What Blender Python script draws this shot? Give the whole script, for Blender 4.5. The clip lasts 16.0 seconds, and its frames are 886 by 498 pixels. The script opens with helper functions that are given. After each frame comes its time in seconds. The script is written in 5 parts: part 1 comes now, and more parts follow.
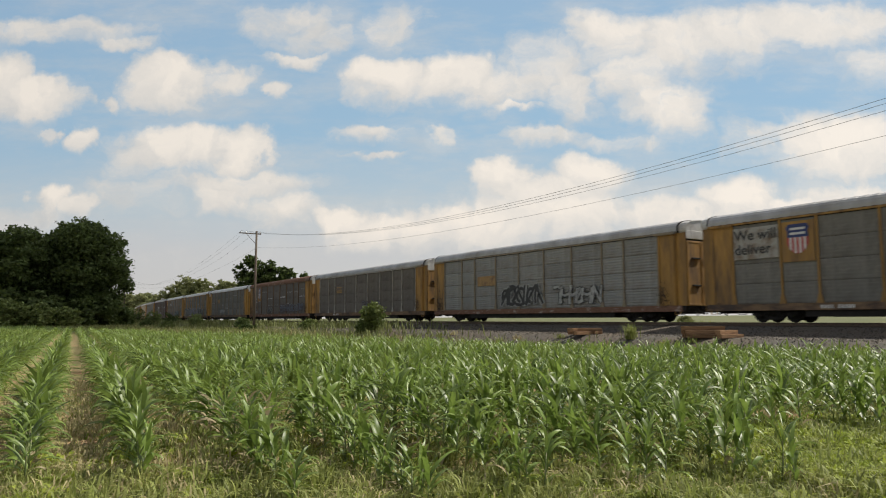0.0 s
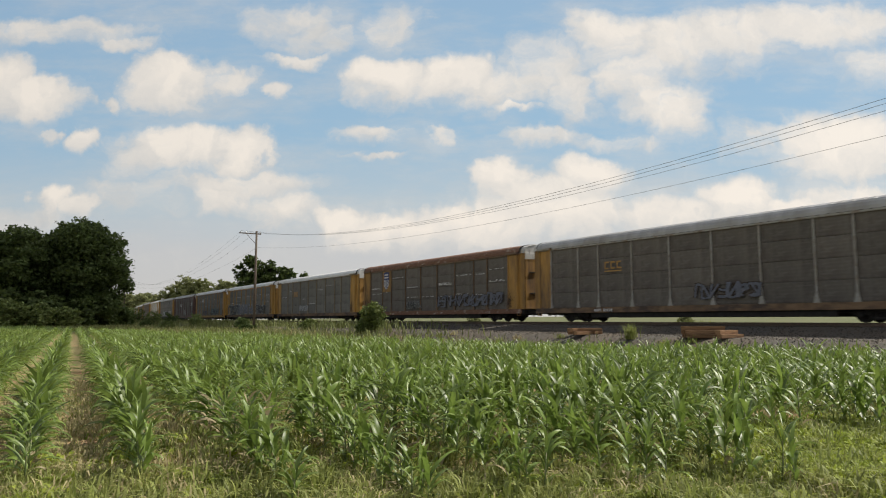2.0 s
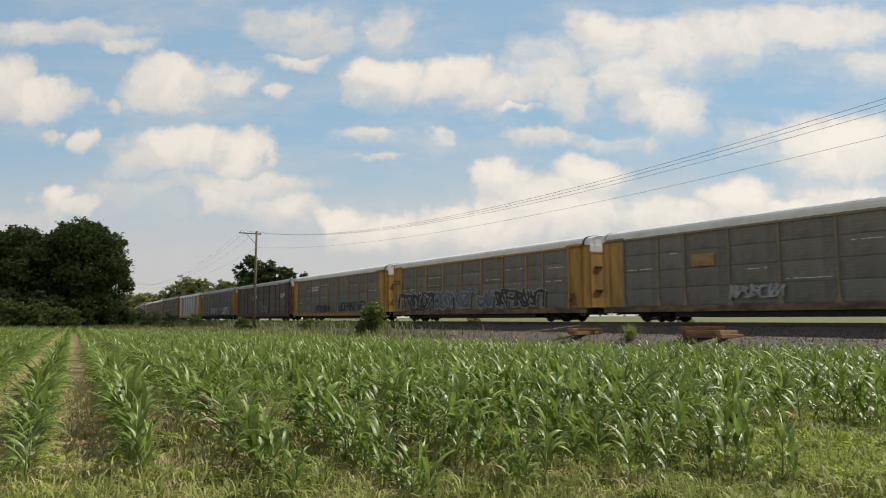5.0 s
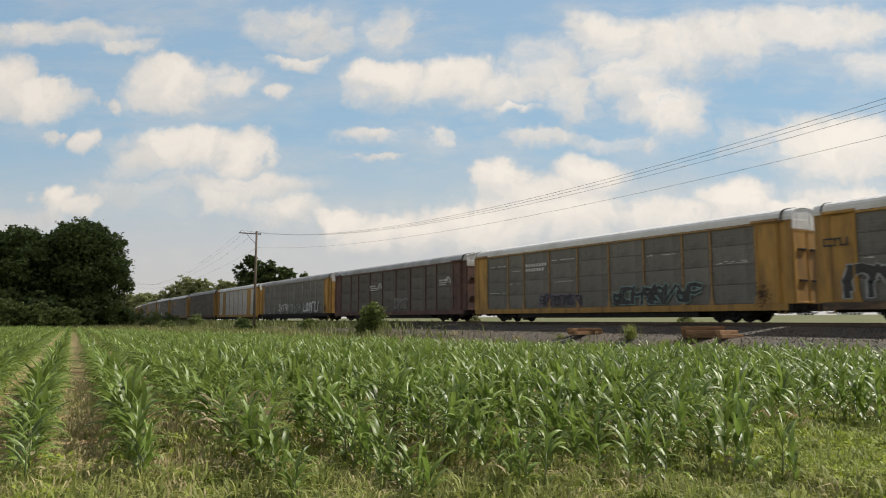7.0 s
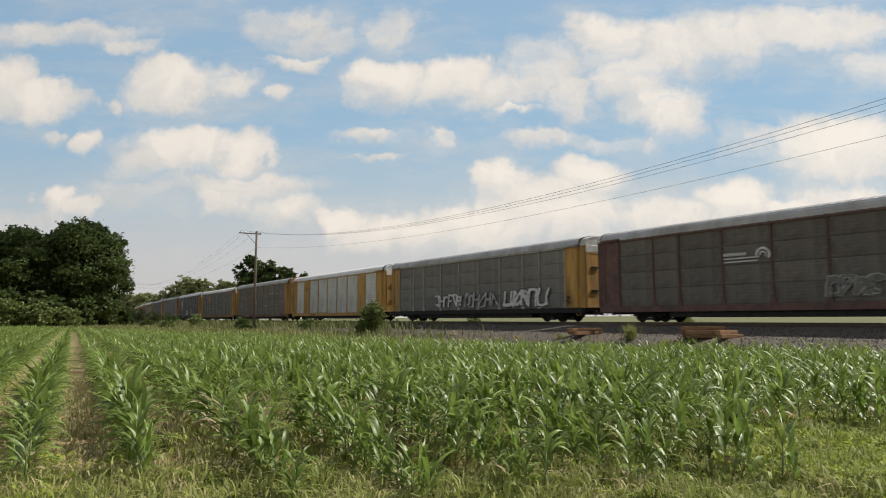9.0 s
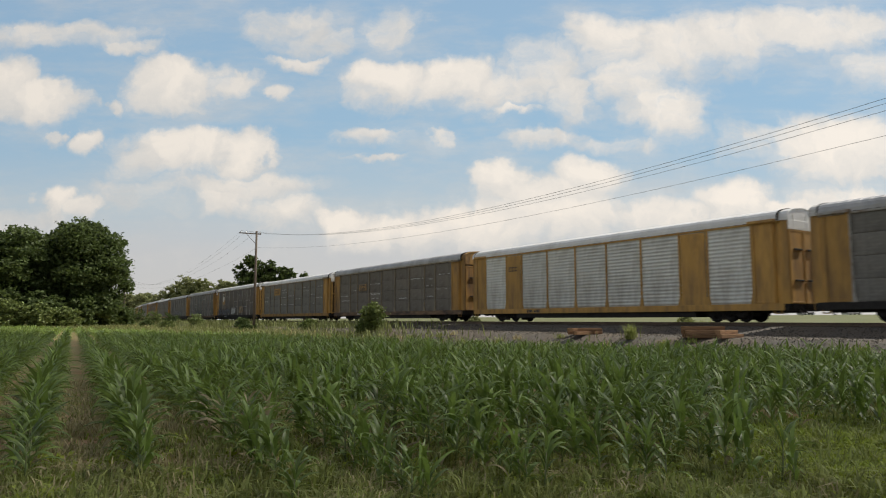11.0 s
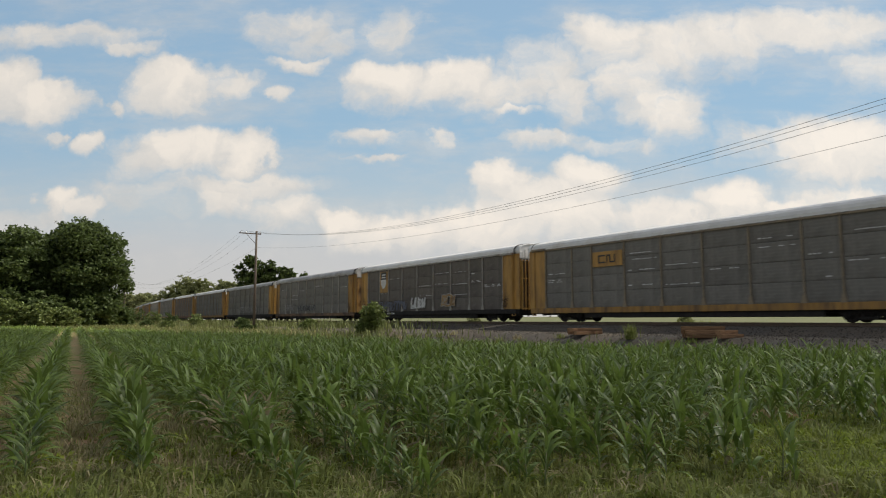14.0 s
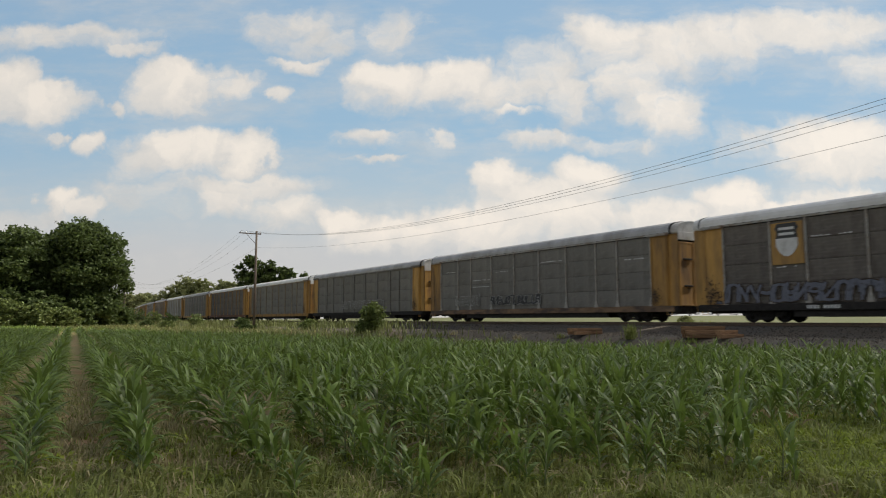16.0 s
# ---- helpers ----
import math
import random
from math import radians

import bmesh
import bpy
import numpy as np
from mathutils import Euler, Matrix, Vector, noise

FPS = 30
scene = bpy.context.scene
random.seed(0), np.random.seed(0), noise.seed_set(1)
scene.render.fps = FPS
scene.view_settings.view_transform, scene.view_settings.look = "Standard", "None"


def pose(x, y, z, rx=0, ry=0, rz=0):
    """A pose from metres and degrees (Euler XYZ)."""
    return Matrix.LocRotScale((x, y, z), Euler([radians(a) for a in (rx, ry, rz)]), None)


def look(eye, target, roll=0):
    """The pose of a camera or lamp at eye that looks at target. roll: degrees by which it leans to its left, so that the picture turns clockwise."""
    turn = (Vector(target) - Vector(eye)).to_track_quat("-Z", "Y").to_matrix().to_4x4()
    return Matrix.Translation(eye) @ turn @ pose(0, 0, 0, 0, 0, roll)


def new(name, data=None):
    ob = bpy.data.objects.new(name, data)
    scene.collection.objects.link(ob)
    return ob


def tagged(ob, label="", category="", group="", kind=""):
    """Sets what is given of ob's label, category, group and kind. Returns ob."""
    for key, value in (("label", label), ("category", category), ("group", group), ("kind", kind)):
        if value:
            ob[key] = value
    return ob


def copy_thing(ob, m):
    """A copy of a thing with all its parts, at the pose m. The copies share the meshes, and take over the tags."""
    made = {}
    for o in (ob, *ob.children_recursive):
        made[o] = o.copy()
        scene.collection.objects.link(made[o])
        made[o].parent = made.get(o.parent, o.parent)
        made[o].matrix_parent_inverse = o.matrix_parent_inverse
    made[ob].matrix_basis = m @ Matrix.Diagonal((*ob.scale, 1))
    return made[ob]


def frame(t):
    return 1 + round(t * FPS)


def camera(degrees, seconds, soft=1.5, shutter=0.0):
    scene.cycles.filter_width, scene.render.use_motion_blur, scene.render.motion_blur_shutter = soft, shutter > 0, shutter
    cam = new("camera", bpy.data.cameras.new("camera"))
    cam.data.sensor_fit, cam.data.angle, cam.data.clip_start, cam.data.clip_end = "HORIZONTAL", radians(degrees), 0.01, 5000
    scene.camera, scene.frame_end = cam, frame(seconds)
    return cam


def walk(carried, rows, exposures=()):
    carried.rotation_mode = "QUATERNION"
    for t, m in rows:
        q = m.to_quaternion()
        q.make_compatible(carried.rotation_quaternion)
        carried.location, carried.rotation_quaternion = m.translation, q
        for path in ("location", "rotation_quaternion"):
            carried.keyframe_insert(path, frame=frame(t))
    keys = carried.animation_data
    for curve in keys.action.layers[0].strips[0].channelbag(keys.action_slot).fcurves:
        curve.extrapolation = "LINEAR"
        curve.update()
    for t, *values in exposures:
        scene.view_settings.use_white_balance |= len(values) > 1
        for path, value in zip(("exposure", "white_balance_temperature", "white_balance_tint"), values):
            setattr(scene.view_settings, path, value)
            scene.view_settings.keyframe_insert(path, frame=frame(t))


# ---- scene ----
LENS = 66.1
EYE = 1.6
PITCH = 5.93

cam = camera(LENS, 16.0, soft=1.1, shutter=0.2)
walk(cam, [(0.0, pose(0, 0, EYE, 90 + PITCH, 0, 0)), (16.0, pose(0, 0, EYE, 90 + PITCH, 0, 0))],
     exposures=((0.0, 0.0), (16.0, 0.0)))

# ---- the line of the railway: foot of the perpendicular from the origin, direction away from the viewer, curve
RAIL = EYE - 0.15
FOOT = 35.0
TURN = radians(33.05)
AWAY = (-math.sin(TURN), math.cos(TURN))
SIDE = (math.cos(TURN), math.sin(TURN))
BEND_AT, BEND_R = 50.0, 2200.0


def on_line(s, off=0.0):
    """Place and heading (towards the viewer's right) at s metres along the track; off > 0 lies beyond it."""
    if s <= BEND_AT:
        a, lx, ly = 0.0, 0.0, s
    else:
        a = (s - BEND_AT) / BEND_R
        lx, ly = BEND_R * (1 - math.cos(a)), BEND_AT + BEND_R * math.sin(a)
    lx += off * math.cos(a)
    ly -= off * math.sin(a)
    x = (FOOT + lx) * SIDE[0] + ly * AWAY[0]
    y = (FOOT + lx) * SIDE[1] + ly * AWAY[1]
    return x, y, TURN - a - math.pi / 2


# ---- light
SUN_EL, SUN_AZ = radians(49), math.atan2(0.93, 0.36)
world = bpy.data.worlds.new("world")
scene.world = world
world.use_nodes = True
wn, wl = world.node_tree.nodes, world.node_tree.links
bg = wn["Background"]
sky = wn.new("ShaderNodeTexSky")
sky.sky_type, sky.sun_disc, sky.sun_elevation, sky.sun_rotation = "NISHITA", False, SUN_EL, SUN_AZ
wco = wn.new("ShaderNodeTexCoord")
wno = wn.new("ShaderNodeTexNoise")
wno.inputs["Scale"].default_value, wno.inputs["Detail"].default_value = 2.6, 7
wl.new(wco.outputs["Generated"], wno.inputs["Vector"])
wra = wn.new("ShaderNodeMapRange")
wra.inputs[1].default_value, wra.inputs[2].default_value = 0.42, 0.62
wl.new(wno.outputs["Fac"], wra.inputs[0])
wmi = wn.new("ShaderNodeMix")
wmi.data_type = "RGBA"
wl.new(wra.outputs[0], wmi.inputs[0])
wl.new(sky.outputs[0], wmi.inputs[6])
wmi.inputs[7].default_value = (8.0, 8.0, 8.0, 1)
wl.new(wmi.outputs[2], bg.inputs[0])
bg.inputs[1].default_value = 0.077

sun = new("sun", bpy.data.lights.new("sun", "SUN"))
sun.data.energy, sun.data.angle, sun.data.color = 4.8, radians(0.53), (1.0, 0.945, 0.845)
SUN_WAY = Vector((math.sin(SUN_AZ) * math.cos(SUN_EL), math.cos(SUN_AZ) * math.cos(SUN_EL), math.sin(SUN_EL)))
sun.matrix_world = look(SUN_WAY * 300, (0, 0, 0))


# ---- materials
def node(nt, kind, **values):
    n = nt.nodes.new(kind)
    for k, v in values.items():
        n.inputs[k.replace("_", " ")].default_value = v
    return n


def grain(name, a, b, scale=6.0, rough=0.7, metal=0.0, bump=0.3, fine=60.0, dirt=None, dirt_scale=1.2, streak=(1, 1, 1),
          vary=0.0, through_light=0.0, dirt_edge=(0.45, 0.7), gloss=0.5, island=False, bump_m=0.01, scuff=None):
    """Surface in two tones with fine grain, larger dirt patches, relief and a spread from piece to piece."""
    m = bpy.data.materials.new(name)
    m.use_nodes = True
    nt = m.node_tree
    L = nt.links
    p = nt.nodes["Principled BSDF"]
    co = nt.nodes.new("ShaderNodeTexCoord")
    mp = nt.nodes.new("ShaderNodeMapping")
    mp.inputs["Scale"].default_value = streak
    L.new(co.outputs["Object"], mp.inputs["Vector"])
    n1 = node(nt, "ShaderNodeTexNoise", Scale=scale, Detail=6.0, Roughness=0.65)
    L.new(mp.outputs[0], n1.inputs["Vector"])
    r1 = nt.nodes.new("ShaderNodeMapRange")
    r1.inputs[1].default_value, r1.inputs[2].default_value = 0.3, 0.7
    L.new(n1.outputs["Fac"], r1.inputs[0])
    mix = nt.nodes.new("ShaderNodeMix")
    mix.data_type = "RGBA"
    mix.inputs[6].default_value, mix.inputs[7].default_value = (*a, 1), (*b, 1)
    L.new(r1.outputs[0], mix.inputs[0])
    col = mix.outputs[2]
    if dirt:
        n2 = node(nt, "ShaderNodeTexNoise", Scale=dirt_scale, Detail=5.0, Roughness=0.6)
        L.new(mp.outputs[0], n2.inputs["Vector"])
        r2 = nt.nodes.new("ShaderNodeMapRange")
        r2.inputs[1].default_value, r2.inputs[2].default_value = dirt_edge
        L.new(n2.outputs["Fac"], r2.inputs[0])
        m2 = nt.nodes.new("ShaderNodeMix")
        m2.data_type = "RGBA"
        m2.inputs[7].default_value = (*dirt, 1)
        L.new(r2.outputs[0], m2.inputs[0])
        L.new(col, m2.inputs[6])
        col = m2.outputs[2]
    if scuff:
        sm = nt.nodes.new("ShaderNodeMapping")
        sm.inputs["Scale"].default_value = (0.5, 1, 3.2)
        L.new(co.outputs["Object"], sm.inputs["Vector"])
        n4 = node(nt, "ShaderNodeTexNoise", Scale=2.4, Detail=7.0, Roughness=0.7)
        L.new(sm.outputs[0], n4.inputs["Vector"])
        r4 = nt.nodes.new("ShaderNodeMapRange")
        r4.inputs[1].default_value, r4.inputs[2].default_value, r4.inputs[4].default_value = 0.52, 0.74, 0.75
        L.new(n4.outputs["Fac"], r4.inputs[0])
        m4 = nt.nodes.new("ShaderNodeMix")
        m4.data_type = "RGBA"
        m4.inputs[7].default_value = (*scuff, 1)
        L.new(r4.outputs[0], m4.inputs[0])
        L.new(col, m4.inputs[6])
        col = m4.outputs[2]
    if vary:
        if island:
            rnd = nt.nodes.new("ShaderNodeNewGeometry").outputs["Random Per Island"]
        else:
            rnd = nt.nodes.new("ShaderNodeObjectInfo").outputs["Random"]
        rv = nt.nodes.new("ShaderNodeMapRange")
        rv.inputs[3].default_value, rv.inputs[4].default_value = 1 - vary, 1 + vary
        L.new(rnd, rv.inputs[0])
        hs = nt.nodes.new("ShaderNodeHueSaturation")
        L.new(rv.outputs[0], hs.inputs["Value"])
        L.new(col, hs.inputs["Color"])
        col = hs.outputs[0]
    L.new(col, p.inputs["Base Color"])
    p.inputs["Roughness"].default_value, p.inputs["Metallic"].default_value = rough, metal
    p.inputs["Specular IOR Level"].default_value = gloss
    if bump:
        n3 = node(nt, "ShaderNodeTexNoise", Scale=fine, Detail=4.0)
        L.new(co.outputs["Object"], n3.inputs["Vector"])
        bp = node(nt, "ShaderNodeBump", Strength=bump, Distance=bump_m)
        L.new(n3.outputs["Fac"], bp.inputs["Height"])
        L.new(bp.outputs[0], p.inputs["Normal"])
    if through_light:
        tr = nt.nodes.new("ShaderNodeBsdfTranslucent")
        L.new(col, tr.inputs["Color"])
        ms = nt.nodes.new("ShaderNodeMixShader")
        ms.inputs[0].default_value = through_light
        L.new(p.outputs[0], ms.inputs[1])
        L.new(tr.outputs[0], ms.inputs[2])
        L.new(ms.outputs[0], nt.nodes["Material Output"].inputs["Surface"])
    return m


# ---- mesh tools
def mesh_of(name, verts, faces, mats, smooth=False):
    me = bpy.data.meshes.new(name)
    me.from_pydata([tuple(map(float, v)) for v in verts], [], [tuple(int(i) for i in f) for f in faces])
    for m in mats:
        me.materials.append(m)
    if smooth:
        me.polygons.foreach_set("use_smooth", [True] * len(me.polygons))
    me.update()
    return me


def part(name, data, parent=None, at=None, label="", kind=""):
    """One mesh object under a thing or under a part."""
    ob = new(name, data)
    if parent is not None:
        ob.parent = parent
    if at is not None:
        ob.matrix_basis = at
    return tagged(ob, label, kind=kind)


class Build:
    """Gathers boxes, sheets and tubes into one mesh."""

    def __init__(self):
        self.v, self.f = [], []

    def add(self, verts, faces):
        n = len(self.v)
        self.v += [tuple(p) for p in verts]
        self.f += [tuple(i + n for i in q) for q in faces]
        return self

    def box(self, x0, x1, y0, y1, z0, z1, bevel=0.0, m=None):
        """A box whose vertical and horizontal edges are cut back by bevel."""
        if bevel <= 0:
            vs = [(x, y, z) for z in (z0, z1) for y in (y0, y1) for x in (x0, x1)]
            fs = [(0, 2, 3, 1), (4, 5, 7, 6), (0, 1, 5, 4), (2, 6, 7, 3), (0, 4, 6, 2), (1, 3, 7, 5)]
        else:
            b = min(bevel, 0.45 * min(x1 - x0, y1 - y0, z1 - z0))
            ring = lambda e, z: [(x0 + b + e, y0 + e, z), (x1 - b - e, y0 + e, z), (x1 - e, y0 + b + e, z), (x1 - e, y1 - b - e, z),
                                 (x1 - b - e, y1 - e, z), (x0 + b + e, y1 - e, z), (x0 + e, y1 - b - e, z), (x0 + e, y0 + b + e, z)]
            h = b * 0.5
            vs = ring(h, z0) + ring(0, z0 + b) + ring(0, z1 - b) + ring(h, z1)
            fs = [tuple(range(7, -1, -1)), tuple(range(24, 32))]
            for k in range(3):
                fs += [(8 * k + i, 8 * k + (i + 1) % 8, 8 * k + 8 + (i + 1) % 8, 8 * k + 8 + i) for i in range(8)]
        if m is not None:
            vs = [m @ Vector(p) for p in vs]
        return self.add(vs, fs)

    def tube(self, points, radii, sides=8, close=True):
        pts = [Vector(p) for p in points]
        vs, fs = [], []
        for i, p in enumerate(pts):
            d = (pts[min(i + 1, len(pts) - 1)] - pts[max(i - 1, 0)]).normalized()
            a = d.cross(Vector((0.31, 0.17, 0.93)))
            if a.length < 0.05:
                a = d.cross(Vector((1, 0, 0)))
            a.normalize()
            b = d.cross(a)
            r = radii[i] if isinstance(radii, (list, tuple)) else radii
            vs += [p + r * (math.cos(k * 2 * math.pi / sides) * a + math.sin(k * 2 * math.pi / sides) * b) for k in range(sides)]
        for i in range(len(pts) - 1):
            fs += [(i * sides + k, i * sides + (k + 1) % sides, (i + 1) * sides + (k + 1) % sides, (i + 1) * sides + k) for k in range(sides)]
        if close:
            fs += [tuple(range(sides - 1, -1, -1)), tuple(range((len(pts) - 1) * sides, len(pts) * sides))]
        return self.add(vs, fs)

    def lathe(self, profile, sides=20, axis="y"):
        """Turns (radius, along) pairs round an axis."""
        vs, fs = [], []
        for r, h in profile:
            for k in range(sides):
                c, s = r * math.cos(k * 2 * math.pi / sides), r * math.sin(k * 2 * math.pi / sides)
                vs.append((c, h, s) if axis == "y" else (c, s, h))
        for i in range(len(profile) - 1):
            fs += [(i * sides + k, (i + 1) * sides + k, (i + 1) * sides + (k + 1) % sides, i * sides + (k + 1) % sides) for k in range(sides)]
        fs += [tuple(range(sides)), tuple(range(len(profile) * sides - 1, (len(profile) - 1) * sides - 1, -1))]
        return self.add(vs, fs)

    def mesh(self, name, *mats, smooth=False):
        return mesh_of(name, self.v, self.f, mats, smooth)


GRASS = grain("meadow_ground", (0.23, 0.21, 0.09), (0.33, 0.26, 0.13), 3.0, 0.95, bump=0.6, fine=25, dirt=(0.42, 0.265, 0.155), dirt_scale=1.1,
              dirt_edge=(0.53, 0.64), gloss=0.15, bump_m=0.03)
MEADOW = grain("far_meadow", (0.115, 0.135, 0.06), (0.17, 0.165, 0.085), 0.05, 0.95, bump=0.5, fine=6, gloss=0.15, bump_m=0.03)
BALLAST = grain("ballast_stone", (0.066, 0.06, 0.052), (0.15, 0.133, 0.112), 5.0, 0.92, bump=0.55, fine=22, dirt=(0.145, 0.113, 0.08), dirt_scale=0.35, dirt_edge=(0.42, 0.7),
                gloss=0.25, bump_m=0.04)
PEBBLE = grain("loose_ballast", (0.075, 0.064, 0.053), (0.14, 0.12, 0.096), 3.0, 0.9, bump=0, vary=0.35, island=True, gloss=0.25)
STEEL = grain("rail_steel", (0.12, 0.09, 0.07), (0.2, 0.14, 0.1), 8, 0.55, 0.6, bump=0.2)
TIMBER = grain("old_timber", (0.17, 0.095, 0.055), (0.36, 0.22, 0.115), 5, 0.85, bump=0.5, fine=30, streak=(0.4, 4, 4), dirt=(0.12, 0.07, 0.045), dirt_scale=1.5,
               vary=0.3, gloss=0.2)
TIE = grain("tie_timber", (0.07, 0.055, 0.045), (0.13, 0.1, 0.08), 6, 0.9, bump=0.5, fine=30, streak=(0.5, 4, 4), vary=0.25, gloss=0.2)
POLE = grain("pole_timber", (0.11, 0.085, 0.065), (0.18, 0.145, 0.115), 9, 0.9, bump=0.4, fine=40, streak=(3, 3, 0.2), gloss=0.2)
WIRE = grain("wire", (0.1, 0.1, 0.1), (0.16, 0.16, 0.16), 3, 0.6, 0.3, bump=0)
GLASSY = grain("insulator_porcelain", (0.3, 0.3, 0.32), (0.42, 0.42, 0.44), 3, 0.25, bump=0)
BARK = grain("bark", (0.09, 0.07, 0.055), (0.17, 0.14, 0.11), 4, 0.95, bump=0.9, fine=12, streak=(2, 2, 0.4), gloss=0.15)
LEAF_DARK = grain("broad_leaves", (0.062, 0.095, 0.026), (0.115, 0.15, 0.044), 1.2, 0.62, bump=0, vary=0.4, through_light=0.42, island=True, gloss=0.35)
LEAF_LIGHT = grain("hedge_leaves", (0.12, 0.165, 0.042), (0.19, 0.22, 0.07), 1.2, 0.55, bump=0, vary=0.35, through_light=0.3, island=True, gloss=0.35)
# pale olive leaf: the haze of distance is mixed into its colour
LEAF_HAZED = grain("hazed_leaves", (0.19, 0.215, 0.085), (0.275, 0.285, 0.13), 0.6, 0.6, bump=0, vary=0.3, through_light=0.3, island=True, gloss=0.3)
CORN = grain("corn_leaf", (0.125, 0.196, 0.037), (0.25, 0.325, 0.074), 3.0, 0.42, bump=0.15, fine=40, streak=(1, 1, 1), vary=0.38, through_light=0.36, gloss=0.48,
             island=True)
CORN_PIECE = grain("corn_leaf_single", (0.125, 0.196, 0.037), (0.25, 0.325, 0.074), 3.0, 0.42, bump=0.15, fine=40, vary=0.36, through_light=0.36, gloss=0.48)
STALK = grain("corn_stalk", (0.13, 0.19, 0.06), (0.2, 0.24, 0.1), 9.0, 0.5, bump=0.2, vary=0.2, dirt=(0.28, 0.2, 0.12), dirt_scale=6)
WITHERED = grain("withered_leaf", (0.33, 0.27, 0.16), (0.46, 0.39, 0.25), 6.0, 0.8, bump=0.2, vary=0.25, through_light=0.25, island=True, gloss=0.2)
BLADE = grain("grass_blade", (0.21, 0.255, 0.056), (0.35, 0.36, 0.118), 2.0, 0.6, bump=0, vary=0.35, through_light=0.35, island=True, gloss=0.3)
ROUGH = grain("rough_grass_blade", (0.13, 0.165, 0.045), (0.22, 0.225, 0.085), 2.0, 0.65, bump=0, vary=0.35, through_light=0.3, island=True, gloss=0.3)
STRAW = grain("dry_grass", (0.38, 0.32, 0.16), (0.5, 0.43, 0.24), 2.0, 0.75, bump=0, vary=0.3, through_light=0.3, island=True, gloss=0.2)
CLOVER = grain("weed_leaves", (0.27, 0.34, 0.035), (0.39, 0.44, 0.065), 2.0, 0.55, bump=0, vary=0.3, through_light=0.35, island=True, gloss=0.35)


# ---- ground: one sheet to the horizon, with the railway bank across it
def height(x, y):
    """Ground height: the field, the bank of the railway, and the meadow beyond it that rises gently."""
    c = x * SIDE[0] + y * SIDE[1]
    s = x * AWAY[0] + y * AWAY[1]
    if s > BEND_AT:
        o = math.hypot(FOOT + BEND_R - c, s - BEND_AT) - BEND_R
    else:
        o = FOOT - c
    bed = RAIL - 0.21
    near = 0.05 * math.sin(x * 0.9 + 1.3) * math.sin(y * 0.7) + 0.03 * math.sin(x * 2.3 + y * 1.7)
    if o > 0:
        pts = ((0, bed), (2.6, bed), (5.5, bed - 0.34), (8.8, bed - 0.46), (10.6, 0.12), (12.6, 0.0), (1e5, 0.0))
    else:
        pts = ((0, bed), (2.3, bed), (4.8, bed - 0.5), (9.0, RAIL - 0.75), (60.0, RAIL - 0.6), (260.0, EYE + 2.1), (1e5, EYE + 2.1))
    a = abs(o)
    for (p, zp), (q, zq) in zip(pts, pts[1:]):
        if a <= q:
            z = zp + (zq - zp) * (a - p) / (q - p)
            break
    return z + near * (1.0 if o > 10.5 else 0.25)


def ground_sheet():
    """Strips along the track, finer close to it and to the viewer."""
    offs = [-4000, -1500, -700, -260, -120, -60, -30, -15, -9, -6.5, -4.8, -3.5, -2.3, 0, 2.6, 3.5, 4.5, 5.5, 6.6, 7.7, 8.8, 9.7, 10.6, 11.6, 12.6]
    offs += [12.6 + 0.8 * k for k in range(1, 44)] + [50, 60, 80, 120, 200, 400, 900, 2500, 4500]
    alongs = [-4500, -1500, -700, -400, -200, -120, -80, -60] + [-50 + 1.2 * k for k in range(100)] + [72 + 4 * k for k in range(1, 40)]
    alongs += [250, 280, 320, 380, 460, 560, 700, 1000, 1800, 4500]
    verts, faces, mats = [], [], []
    for s in alongs:
        for o in offs:
            if s <= 600:
                x, y, _ = on_line(s, -o)
            else:
                x, y, _ = on_line(600, -o)
                ex, ey = on_line(600)[:2]
                hx, hy = on_line(599)[:2]
                x, y = x + (ex - hx) * (s - 600), y + (ey - hy) * (s - 600)
            verts.append((x, y, height(x, y) if s < 600 else (EYE + 2.1 if o < -260 else height(*on_line(500, -o)[:2]))))
    w = len(offs)
    me = bpy.data.meshes.new("ground")
    for j in range(len(alongs) - 1):
        for i in range(w - 1):
            faces.append((j * w + i, j * w + i + 1, (j + 1) * w + i + 1, (j + 1) * w + i))
            mid = 0.5 * (offs[i] + offs[i + 1])
            mats.append(1 if -5 < mid < 11.2 else (2 if mid <= -5 else 0))
    me.from_pydata(verts, [], faces)
    for m in (GRASS, BALLAST, MEADOW):
        me.materials.append(m)
    me.polygons.foreach_set("material_index", mats)
    me.polygons.foreach_set("use_smooth", [True] * len(faces))
    me.update()
    return tagged(new("ground", me), "grassy field soil with a grey ballast railway bank", "ground", kind="structure")


ground_sheet()


# ---- sky backdrop with its clouds
SKY_FAR = 1900.0


